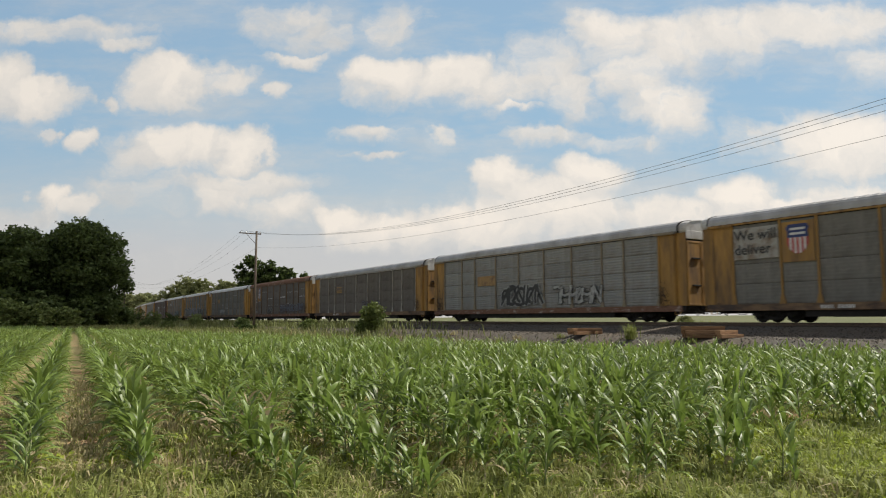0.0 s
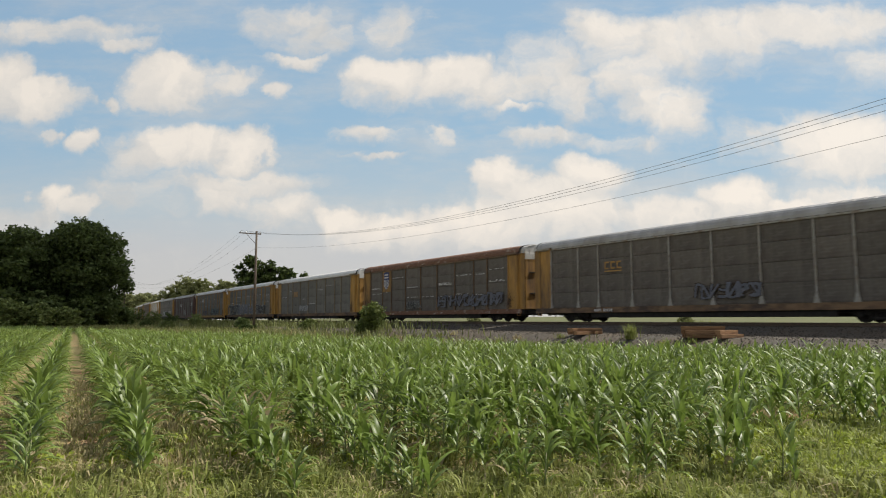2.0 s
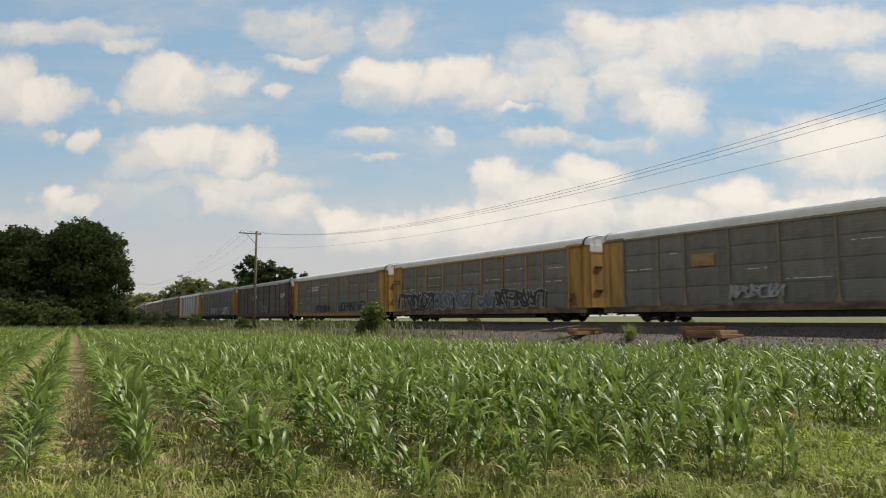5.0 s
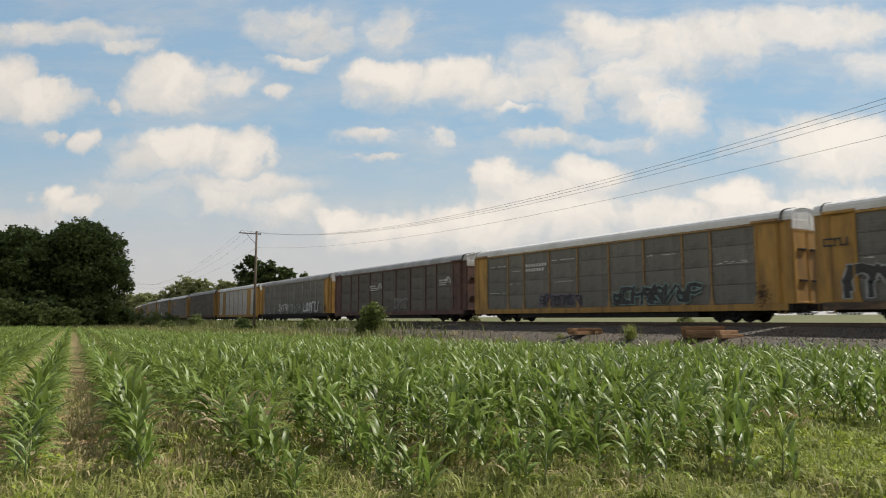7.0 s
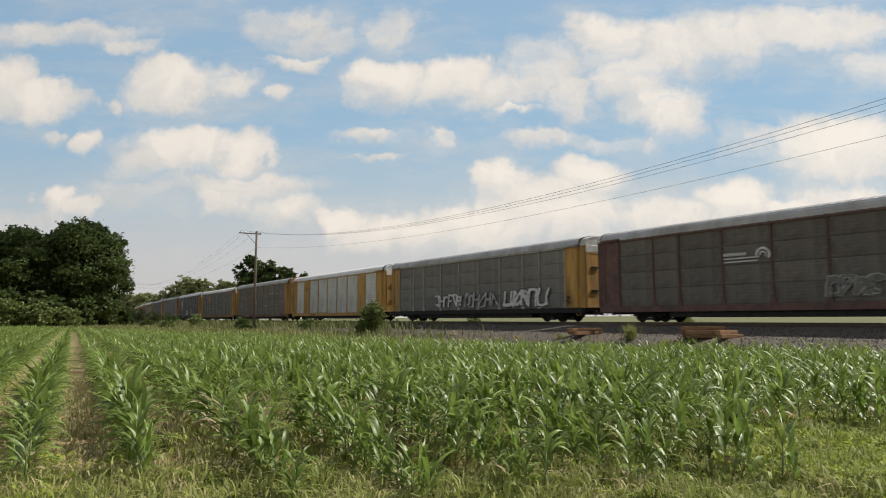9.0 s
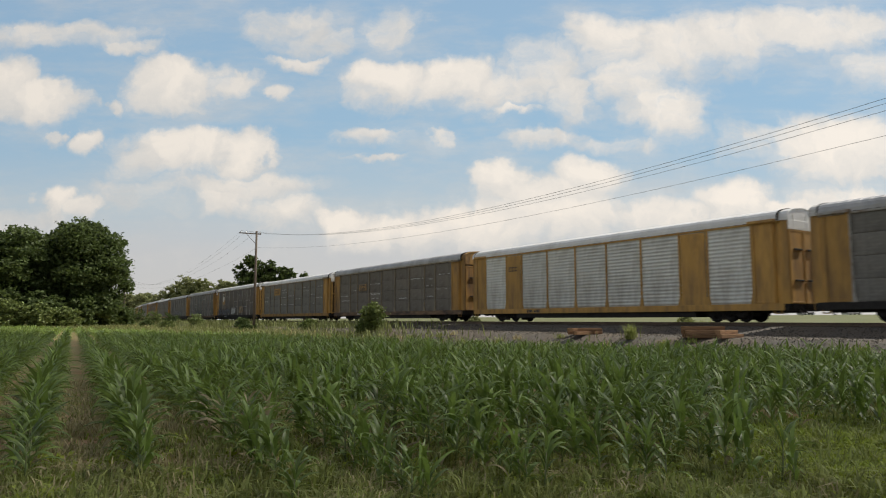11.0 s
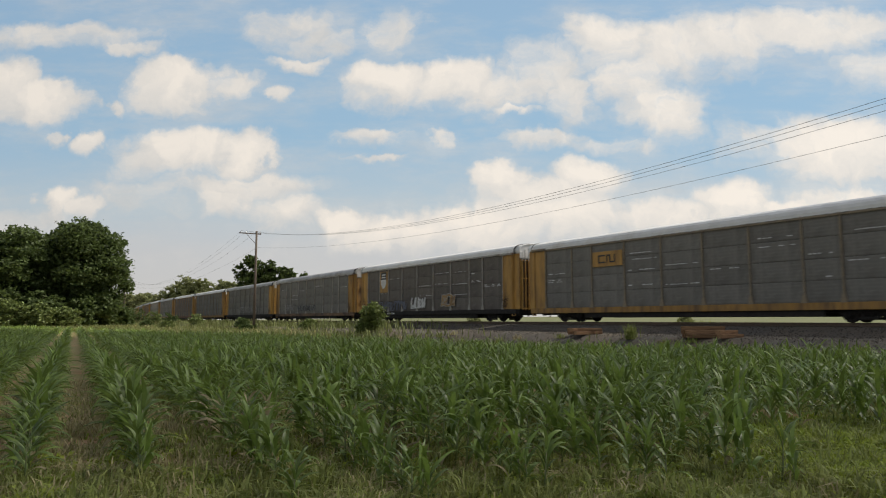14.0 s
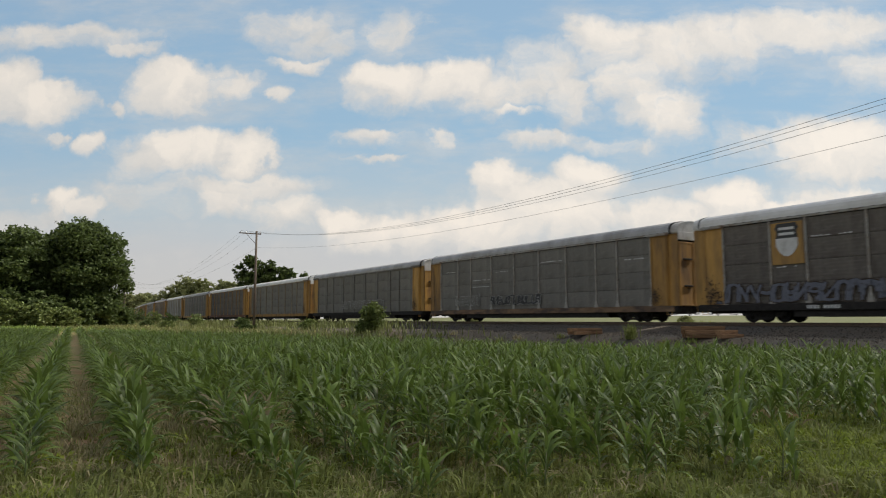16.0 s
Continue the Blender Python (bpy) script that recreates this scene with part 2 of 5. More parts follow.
def sky_backdrop():
    m = bpy.data.materials.new("cloudy_sky")
    m.use_nodes = True
    m.cycles.emission_sampling = "NONE"
    nt = m.node_tree
    L = nt.links
    nt.nodes.remove(nt.nodes["Principled BSDF"])

    def math_node(op, a, b=None, clamp=False):
        n = nt.nodes.new("ShaderNodeMath")
        n.operation, n.use_clamp = op, clamp
        for i, v in enumerate((a, b)):
            if v is None:
                continue
            if isinstance(v, (int, float)):
                n.inputs[i].default_value = v
            else:
                L.new(v, n.inputs[i])
        return n.outputs[0]

    def vec_node(op, a, b=None):
        n = nt.nodes.new("ShaderNodeVectorMath")
        n.operation = op
        for i, v in enumerate((a, b)):
            if v is None:
                continue
            if isinstance(v, tuple):
                n.inputs[i].default_value = v
            else:
                L.new(v, n.inputs[i])
        return n.outputs["Value"] if op == "LENGTH" else n.outputs["Vector"]

    def noise_of(vec, scale, detail, rough=0.6, colour=False):
        n = node(nt, "ShaderNodeTexNoise", Scale=scale, Detail=detail, Roughness=rough)
        L.new(vec, n.inputs["Vector"])
        return n.outputs["Color" if colour else "Fac"]

    co = nt.nodes.new("ShaderNodeTexCoord").outputs["Object"]
    uv = vec_node("MULTIPLY", co, (1 / SKY_FAR, 0, 1 / SKY_FAR))
    wobble = vec_node("MULTIPLY", vec_node("SUBTRACT", noise_of(uv, 11, 5, 0.55, True), (0.5, 0.5, 0.5)), (0.15, 0, 0.05))
    puv = vec_node("ADD", uv, wobble)
    crisp = vec_node("MULTIPLY", vec_node("SUBTRACT", noise_of(uv, 48, 5, 0.55, True), (0.5, 0.5, 0.5)), (0.026, 0, 0.019))
    puv = vec_node("ADD", puv, crisp)
    total, core = 0.0, 0.0
    split = nt.nodes.new("ShaderNodeSeparateXYZ")
    L.new(puv, split.inputs[0])
    PU, PV = split.outputs[0], split.outputs[2]

    def cloud(u, v, ru, rv, weight, dense=0.0):
        """One cloud bank: centre and half extents in metres per metre of distance, cover and brightness."""
        nonlocal total, core
        def reach(lift):
            du = math_node("MULTIPLY", math_node("SUBTRACT", PU, u), 1 / ru)
            dv = math_node("SUBTRACT", PV, v + lift * rv)
            dv = math_node("MAXIMUM", math_node("MULTIPLY", dv, 1.15 / rv), math_node("MULTIPLY", dv, -0.6 / rv))
            return math_node("SQRT", math_node("ADD", math_node("MULTIPLY", du, du), math_node("MULTIPLY", dv, dv)))
        f = math_node("SUBTRACT", 1.45, reach(0.0), True)
        total = math_node("MAXIMUM", total, math_node("MULTIPLY", f, weight))
        if dense:
            core = math_node("MAXIMUM", core, math_node("MULTIPLY", math_node("SUBTRACT", 1.25, reach(0.15), True), dense))

    cloud(-0.619, 0.345, 0.072, 0.032, 1.2, 1)
    cloud(-0.663, 0.363, 0.051, 0.042, 1.1, 0.8)
    cloud(-0.625, 0.443, 0.203, 0.019, 0.75, 0.4)
    cloud(-0.477, 0.424, 0.076, 0.010, 0.7, 0.3)
    cloud(-0.415, 0.376, 0.072, 0.037, 1.25, 1)
    cloud(-0.338, 0.363, 0.059, 0.022, 0.8, 0.6)
    cloud(-0.422, 0.337, 0.068, 0.025, 0.55, 0.3)
    cloud(-0.385, 0.267, 0.110, 0.029, 1.2, 1)
    cloud(-0.296, 0.256, 0.042, 0.030, 1.2, 1)
    cloud(-0.375, 0.224, 0.161, 0.034, 0.55, 0.4)
    cloud(-0.538, 0.275, 0.027, 0.015, 1.05, 0.8)
    cloud(-0.591, 0.275, 0.019, 0.010, 0.7, 0.3)
    cloud(-0.503, 0.326, 0.025, 0.011, 0.7, 0.3)
    cloud(-0.247, 0.347, 0.025, 0.013, 0.9, 0.5)
    cloud(-0.227, 0.397, 0.059, 0.009, 0.9, 0.6)
    cloud(-0.228, 0.457, 0.085, 0.034, 0.7, 0.3)
    cloud(-0.159, 0.434, 0.051, 0.022, 0.65, 0.3)
    cloud(-0.081, 0.452, 0.059, 0.034, 0.7, 0.4)
    cloud(-0.081, 0.372, 0.063, 0.030, 1.15, 1)
    cloud(0.005, 0.374, 0.085, 0.034, 0.95, 0.8)
    cloud(0.082, 0.359, 0.085, 0.034, 0.85, 0.6)
    cloud(0.103, 0.321, 0.051, 0.008, 0.9, 0.8)
    cloud(0.151, 0.394, 0.085, 0.047, 0.75, 0.5)
    cloud(0.193, 0.354, 0.059, 0.038, 0.8, 0.5)
    cloud(0.256, 0.443, 0.068, 0.038, 0.95, 0.8)
    cloud(0.341, 0.430, 0.102, 0.042, 0.9, 0.7)
    cloud(0.446, 0.443, 0.127, 0.038, 0.9, 0.6)
    cloud(0.347, 0.328, 0.076, 0.042, 0.9, 0.8)
    cloud(0.288, 0.372, 0.076, 0.042, 0.8, 0.6)
    cloud(0.576, 0.457, 0.161, 0.034, 0.85, 0.6)
    cloud(0.641, 0.390, 0.085, 0.030, 0.65, 0.4)
    cloud(0.599, 0.271, 0.127, 0.047, 1.1, 1)
    cloud(0.490, 0.284, 0.076, 0.030, 0.65, 0.5)
    cloud(-0.105, 0.284, 0.059, 0.011, 0.8, 0.5)
    cloud(0.001, 0.278, 0.029, 0.014, 0.8, 0.6)
    cloud(-0.105, 0.248, 0.037, 0.006, 0.85, 0.4)
    cloud(0.094, 0.219, 0.052, 0.024, 1.15, 1)
    cloud(0.229, 0.222, 0.051, 0.027, 1.15, 1)
    cloud(0.157, 0.198, 0.119, 0.029, 1.05, 0.8)
    cloud(0.158, 0.275, 0.085, 0.012, 0.75, 0.4)
    cloud(0.277, 0.269, 0.085, 0.012, 0.7, 0.4)
    cloud(-0.584, 0.183, 0.030, 0.020, 1.1, 0.9)
    cloud(-0.537, 0.172, 0.047, 0.019, 0.95, 0.65)
    cloud(-0.607, 0.151, 0.093, 0.025, 0.65, 0.2)
    cloud(-0.290, 0.205, 0.127, 0.020, 0.85, 0.6)
    cloud(-0.247, 0.171, 0.076, 0.022, 0.85, 0.7)
    cloud(-0.331, 0.185, 0.059, 0.022, 0.8, 0.6)
    cloud(-0.450, 0.194, 0.110, 0.025, 0.6, 0.3)
    cloud(-0.154, 0.149, 0.059, 0.020, 1.1, 1)
    cloud(-0.079, 0.140, 0.127, 0.025, 1.05, 0.9)
    cloud(0.039, 0.149, 0.127, 0.029, 1.05, 0.9)
    cloud(0.165, 0.165, 0.161, 0.030, 1, 0.8)
    cloud(0.442, 0.179, 0.064, 0.029, 1.15, 1)
    cloud(0.513, 0.165, 0.093, 0.022, 1, 0.8)
    cloud(0.602, 0.185, 0.093, 0.025, 0.95, 0.8)
    cloud(0.341, 0.165, 0.093, 0.029, 0.9, 0.7)
    fbm = noise_of(vec_node("MULTIPLY", puv, (1, 1, 1.8)), 13, 8, 0.6)
    cover = math_node("ADD", total, math_node("MULTIPLY", math_node("SUBTRACT", fbm, 0.45), 1.35))
    rng = nt.nodes.new("ShaderNodeMapRange")
    rng.interpolation_type = "SMOOTHSTEP"
    rng.inputs[1].default_value, rng.inputs[2].default_value = 0.17, 1.0
    L.new(cover, rng.inputs[0])
    veil = noise_of(vec_node("MULTIPLY", uv, (0.55, 1, 1.9)), 7, 7, 0.62)
    vr = nt.nodes.new("ShaderNodeMapRange")
    vr.interpolation_type = "SMOOTHSTEP"
    vr.inputs[1].default_value, vr.inputs[2].default_value, vr.inputs[4].default_value = 0.4, 0.74, 0.6
    L.new(veil, vr.inputs[0])
    sep = nt.nodes.new("ShaderNodeSeparateXYZ")
    L.new(uv, sep.inputs[0])
    ramp = nt.nodes.new("ShaderNodeValToRGB")
    els = ramp.color_ramp.elements
    els[0].position, els[0].color = 0.02, (0.6, 0.58, 0.555, 1)
    els[1].position, els[1].color = 1.0, (0.295, 0.45, 0.62, 1)
    for p, c in ((0.2, (0.56, 0.57, 0.58, 1)), (0.34, (0.47, 0.56, 0.62, 1)), (0.55, (0.325, 0.495, 0.65, 1))):
        e = els.new(p)
        e.color = c
    L.new(math_node("MULTIPLY", sep.outputs[2], 2.0, True), ramp.inputs[0])
    lit = nt.nodes.new("ShaderNodeMix")
    lit.data_type = "RGBA"
    lit.inputs[6].default_value, lit.inputs[7].default_value = (0.6, 0.595, 0.58, 1), (0.905, 0.825, 0.73, 1)
    shade = math_node("ADD", core, math_node("MULTIPLY", math_node("SUBTRACT", noise_of(puv, 22, 7), 0.46), 1.25), True)
    L.new(shade, lit.inputs[0])
    mix = nt.nodes.new("ShaderNodeMix")
    mix.data_type = "RGBA"
    L.new(math_node("MAXIMUM", math_node("MULTIPLY", rng.outputs[0], 0.94), vr.outputs[0]), mix.inputs[0])
    L.new(ramp.outputs[0], mix.inputs[6])
    L.new(lit.outputs[2], mix.inputs[7])
    em = nt.nodes.new("ShaderNodeEmission")
    glow = nt.nodes.new("ShaderNodeMapRange")
    glow.inputs[1].default_value, glow.inputs[2].default_value, glow.inputs[3].default_value, glow.inputs[4].default_value = -0.65, 0.65, 0.95, 1.08
    L.new(sep.outputs[0], glow.inputs[0])
    L.new(glow.outputs[0], em.inputs["Strength"])
    L.new(mix.outputs[2], em.inputs["Color"])
    L.new(em.outputs[0], nt.nodes["Material Output"].inputs["Surface"])
    w, h = 0.9 * SKY_FAR, 0.56 * SKY_FAR
    nx = 24
    vs = [(-w + 2 * w * i / nx, 0, z) for z in (-60, h) for i in range(nx + 1)]
    fs = [(i, i + 1, nx + 2 + i, nx + 1 + i) for i in range(nx)]
    ob = new("backdrop", mesh_of("backdrop", vs, fs, (m,)))
    ob.matrix_basis = pose(0, SKY_FAR, EYE)
    return tagged(ob, "blue summer sky with drifting white clouds", "sky", kind="structure")


BACKDROP = sky_backdrop()


# ---- clouds out of view whose shade crosses the place
CLOUD = grain("cloud_vapour", (0.85, 0.85, 0.86), (0.9, 0.9, 0.9), 0.01, 1.0, bump=0, gloss=0.0)
# thin vapour lets part of the sun through
_t = CLOUD.node_tree
_mix, _clear = _t.nodes.new("ShaderNodeMixShader"), _t.nodes.new("ShaderNodeBsdfTransparent")
_mix.inputs[0].default_value = 0.45
_t.links.new(_t.nodes["Principled BSDF"].outputs[0], _mix.inputs[1])
_t.links.new(_clear.outputs[0], _mix.inputs[2])
_t.links.new(_mix.outputs[0], _t.nodes["Material Output"].inputs["Surface"])


def shade_cloud(name_seed, rx, ry, rz, label):
    """A lumpy cumulus of overlapping puffs, origin at its middle."""
    bm = bmesh.new()
    bmesh.ops.create_icosphere(bm, subdivisions=5, radius=1.0)
    for v in bm.verts:
        p = v.co.copy()
        n = noise.fractal(p * 1.7 + Vector((name_seed, 0, 0)), 1.0, 2.0, 5)
        q = p * (1.0 + 0.13 * n)
        v.co = Vector((q.x * rx, q.y * ry, q.z * rz * (1.0 if q.z > 0 else 0.45)))
    me = bpy.data.meshes.new("cloud")
    bm.to_mesh(me)
    bm.free()
    me.materials.append(CLOUD)
    me.polygons.foreach_set("use_smooth", [True] * len(me.polygons))
    return tagged(new("cloud", me), label, "cloud", "drifting clouds")


# ---- railway track
def railway():
    profile = ((-0.07, 0), (-0.07, 0.02), (-0.012, 0.05), (-0.012, 0.125), (-0.036, 0.14), (-0.036, 0.172), (0.036, 0.172), (0.036, 0.14), (0.012, 0.125),
               (0.012, 0.05), (0.07, 0.02), (0.07, 0))
    stations = [-420, -250, -120, -60, -20, 0, 20, 40, 60, 80, 105] + [105 + 15 * k for k in range(1, 34)]
    for side in (-0.7525, 0.7525):
        b = Build()
        n = len(profile)
        for s in stations:
            x, y, h = on_line(s)
            for px, pz in profile:
                o = side + px
                b.v.append((*on_line(s, o)[:2], RAIL - 0.172 + pz))
        for i in range(len(stations) - 1):
            b.f += [(i * n + k, i * n + (k + 1) % n, (i + 1) * n + (k + 1) % n, (i + 1) * n + k) for k in range(n)]
        tagged(new("rail", b.mesh("rail", STEEL)), "brown weathered steel rail on timber ties", "rail", "rails of the track", kind="structure")
    tie = Build().box(-0.115, 0.115, -1.3, 1.3, 0, 0.18, 0.012).mesh("tie", TIE)
    ties = tagged(new("track_ties"), "row of dark timber ties in grey ballast", "railway ties", kind="structure")
    ties.location = (*on_line(20)[:2], RAIL - 0.33)
    inv = Matrix.Translation(ties.location).inverted()
    for k in range(230):
        s = -24 + 0.53 * k
        x, y, h = on_line(s)
        ob = part("tie", tie, ties)
        ob.matrix_basis = inv @ pose(x, y, RAIL - 0.36 - 0.004 * (k % 3), 0, 0, math.degrees(h) + math.sin(k * 1.7))
    far = Build()
    for k in range(360):
        s = -24 + 0.53 * 230 + 0.8 * k
        x, y, h = on_line(s)
        far.box(-0.115, 0.115, -1.3, 1.3, 0, 0.18, m=pose(x, y, RAIL - 0.345, 0, 0, math.degrees(h)))
    ob = part("tie_row", far.mesh("tie_row", TIE), ties, kind="stuff")
    ob.matrix_basis = inv


railway()

# ---- car materials
YELLOW = grain("yellow_paint", (0.42, 0.232, 0.05), (0.52, 0.295, 0.075), 3.0, 0.6, bump=0.15, fine=14, dirt=(0.14, 0.085, 0.05), dirt_scale=0.9,
               dirt_edge=(0.44, 0.82), streak=(2.0, 2.0, 0.4), vary=0.12)
YELLOW_GRIMY = grain("grimy_yellow_paint", (0.36, 0.195, 0.044), (0.46, 0.255, 0.066), 3.0, 0.65, bump=0.15, fine=14, dirt=(0.11, 0.07, 0.045), dirt_scale=0.8,
                     dirt_edge=(0.42, 0.72), streak=(2.0, 2.0, 0.4), vary=0.12)
SILVER = grain("galvanized_panel", (0.238, 0.24, 0.228), (0.317, 0.314, 0.296), 2.0, 0.55, 0.25, scuff=(0.37, 0.365, 0.345), bump=0.15, fine=20, dirt=(0.19, 0.165, 0.14), dirt_scale=0.8,
               streak=(1.2, 1, 0.45), vary=0.1)
WHITE_PANEL = grain("bright_galvanized_panel", (0.58, 0.585, 0.55), (0.69, 0.685, 0.645), 2.0, 0.5, 0.15, bump=0.15, fine=20, dirt=(0.42, 0.4, 0.36), dirt_scale=0.8,
                    streak=(1.2, 1, 0.45), vary=0.08)
GREY = grain("dusty_grey_panel", (0.168, 0.16, 0.14), (0.226, 0.213, 0.186), 2.0, 0.7, 0.1, scuff=(0.27, 0.255, 0.225), bump=0.15, fine=20, dirt=(0.105, 0.095, 0.082), dirt_scale=0.8,
             streak=(1.2, 1, 0.45), vary=0.1)
DUN = grain("dusty_dun_panel", (0.148, 0.13, 0.106), (0.2, 0.177, 0.146), 2.0, 0.75, scuff=(0.27, 0.25, 0.22), bump=0.15, fine=20, dirt=(0.085, 0.07, 0.056), dirt_scale=0.8,
            streak=(1.2, 1, 0.45), vary=0.12)
BROWN = grain("grimy_brown_panel", (0.122, 0.108, 0.092), (0.178, 0.157, 0.133), 2.0, 0.75, 0.05, scuff=(0.23, 0.21, 0.185), bump=0.15, fine=20, dirt=(0.075, 0.06, 0.052), dirt_scale=0.8,
              streak=(1.2, 1, 0.45), vary=0.14)
MAROON = grain("maroon_paint", (0.11, 0.055, 0.045), (0.16, 0.085, 0.068), 3.0, 0.65, bump=0.15, dirt=(0.07, 0.045, 0.04), vary=0.1)
RUST = grain("rusted_steel", (0.165, 0.085, 0.055), (0.25, 0.145, 0.1), 3.5, 0.85, bump=0.35, fine=20, dirt=(0.42, 0.35, 0.3), dirt_scale=1.4, dirt_edge=(0.56, 0.7),
             streak=(1, 1, 2.5), gloss=0.2)
ROOF_GREY = grain("weathered_zinc_roof", (0.378, 0.378, 0.378), (0.486, 0.477, 0.468), 1.5, 0.5, 0.3, bump=0.1, dirt=(0.27, 0.25, 0.22), dirt_scale=0.35,
                  streak=(1, 0.4, 0.4))
ROOF_WHITE = grain("white_painted_roof", (0.7, 0.69, 0.66), (0.8, 0.79, 0.77), 1.5, 0.45, bump=0.1, dirt=(0.5, 0.46, 0.4), dirt_scale=0.4, dirt_edge=(0.55, 0.8))
POST_PALE = grain("pale_grey_post", (0.32, 0.31, 0.28), (0.42, 0.4, 0.36), 3, 0.6, bump=0.1, dirt=(0.2, 0.13, 0.08), dirt_scale=2)
POST_RUSTY = grain("rusty_brown_post", (0.16, 0.1, 0.06), (0.23, 0.15, 0.09), 3, 0.75, bump=0.15, dirt=(0.1, 0.065, 0.045), dirt_scale=2)
POST_DULL = grain("dull_ochre_post", (0.24, 0.19, 0.12), (0.31, 0.25, 0.17), 3, 0.65, bump=0.1, dirt=(0.17, 0.14, 0.11), dirt_scale=2)
POST_OCHRE = grain("ochre_post", (0.33, 0.2, 0.075), (0.43, 0.27, 0.11), 3, 0.65, bump=0.1, dirt=(0.17, 0.1, 0.06), dirt_scale=2)
HOOD_PALE = grain("pale_end_hood", (0.5, 0.49, 0.46), (0.64, 0.62, 0.59), 2.5, 0.55, bump=0.15, dirt=(0.33, 0.3, 0.26), dirt_scale=1.2, dirt_edge=(0.48, 0.75))
GRIMY_SILL = grain("grimy_ochre_sill", (0.17, 0.1, 0.055), (0.26, 0.165, 0.09), 2.0, 0.75, bump=0.2, dirt=(0.08, 0.055, 0.042), dirt_scale=1.1, dirt_edge=(0.42, 0.62), streak=(0.7, 1, 2))
BLACK = grain("sooty_steel", (0.022, 0.02, 0.019), (0.045, 0.04, 0.036), 4, 0.75, 0.2, bump=0.3, fine=20, gloss=0.25)
# for soot flecks, graffiti rims and the painted shade behind the end bars
SOOT_AND_SHADE = grain("soot", (0.05, 0.038, 0.03), (0.1, 0.072, 0.05), 6, 0.9, bump=0, vary=0.3, island=True, gloss=0.2)
# near-black solid core: the shade inside the cars is put into its colour
DARK_CORE = grain("interior_shade", (0.03, 0.03, 0.03), (0.045, 0.043, 0.04), 3, 0.9, bump=0)
WHITE_PAINT = grain("white_lettering", (0.6, 0.6, 0.58), (0.72, 0.71, 0.69), 6, 0.6, bump=0, dirt=(0.35, 0.33, 0.3), dirt_scale=3, dirt_edge=(0.5, 0.8))
BLACK_PAINT = grain("black_lettering", (0.03, 0.03, 0.032), (0.06, 0.058, 0.055), 6, 0.6, bump=0)
BLUE_PAINT = grain("blue_paint", (0.028, 0.042, 0.13), (0.045, 0.06, 0.18), 6, 0.6, bump=0)
RED_PAINT = grain("red_paint", (0.42, 0.06, 0.06), (0.5, 0.1, 0.09), 6, 0.6, bump=0)
TEAL_PAINT = grain("teal_spray", (0.17, 0.29, 0.28), (0.27, 0.38, 0.37), 6, 0.6, bump=0)
LILAC_PAINT = grain("lilac_spray", (0.13, 0.1, 0.18), (0.22, 0.18, 0.27), 6, 0.6, bump=0)
PALE_PAINT = grain("pale_spray", (0.36, 0.37, 0.35), (0.48, 0.48, 0.46), 6, 0.6, bump=0, dirt=(0.2, 0.19, 0.18), dirt_scale=3)
SLATE_PAINT = grain("slate_spray", (0.1, 0.11, 0.14), (0.17, 0.18, 0.22), 6, 0.6, bump=0)

PITCH_CARS, FIRST_S, SPEED = 28.75, 53.8, 21.5
HALF = 13.5
BAYS_NINE = (-11.85, -9.12, -7.23, -4.35, -1.45, 1.45, 4.35, 7.23, 9.12, 11.85)
WALL_Y, SILL_Z, EAVE_Z, TOP_Z = 1.52, 0.96, 5.3, 6.03
CACHE = {}


def cached(key, make):
    if key not in CACHE:
        CACHE[key] = make()
    return CACHE[key]


def panel_mesh(w, h, mat, ridges):
    """Corrugated sheet that faces -y, centred, with its rim bent back."""
    deep = 0.034 if mat is WHITE_PANEL else (0.016 if mat is SILVER else 0.003)
    vs, fs = [], []
    prof = [(-h / 2, 0.05), (-h / 2, 0.012)]
    step = h / ridges
    for k in range(ridges):
        z = -h / 2 + k * step
        prof += [(z + 0.22 * step, 0.0), (z + 0.4 * step, -deep), (z + 0.72 * step, -deep), (z + 0.9 * step, 0.0)]
    prof += [(h / 2, 0.012), (h / 2, 0.05)]
    for z, y in prof:
        vs += [(-w / 2, y, z), (w / 2, y, z)]
    fs = [(2 * i, 2 * i + 1, 2 * i + 3, 2 * i + 2) for i in range(len(prof) - 1)]
    return mesh_of("side_panel", vs, fs, (mat,))


def roof_profile(lift=0.0):
    pts = [(-1.58, EAVE_Z - 0.05), (-1.58, EAVE_Z + 0.12), (-1.53, EAVE_Z + 0.29), (-1.4, EAVE_Z + 0.43), (-1.1, EAVE_Z + 0.56), (-0.6, EAVE_Z + 0.65), (0, TOP_Z - 0.02)]
    pts = [(y * (1 + lift * 0.4), z + lift) for y, z in pts]
    return pts + [(-y, z) for y, z in pts[-2::-1]]


def roof_mesh(mat):
    b = Build()
    rings = []
    x = -HALF + 0.16
    n = len(roof_profile())
    k = 0
    while x < HALF - 0.16 + 1e-6:
        for dx, lift in ((0, 0), (0.2, 0), (0.24, 0.014), (0.42, 0.014), (0.46, 0)):
            rings.append((x + dx, lift))
        x += 0.5
    for x, lift in rings:
        b.v += [(min(x, HALF - 0.16), y, z) for y, z in roof_profile(lift)]
    for i in range(len(rings) - 1):
        b.f += [(i * n + j, (i + 1) * n + j, (i + 1) * n + j + 1, i * n + j + 1) for j in range(n - 1)]
    return b.mesh("roof", mat)


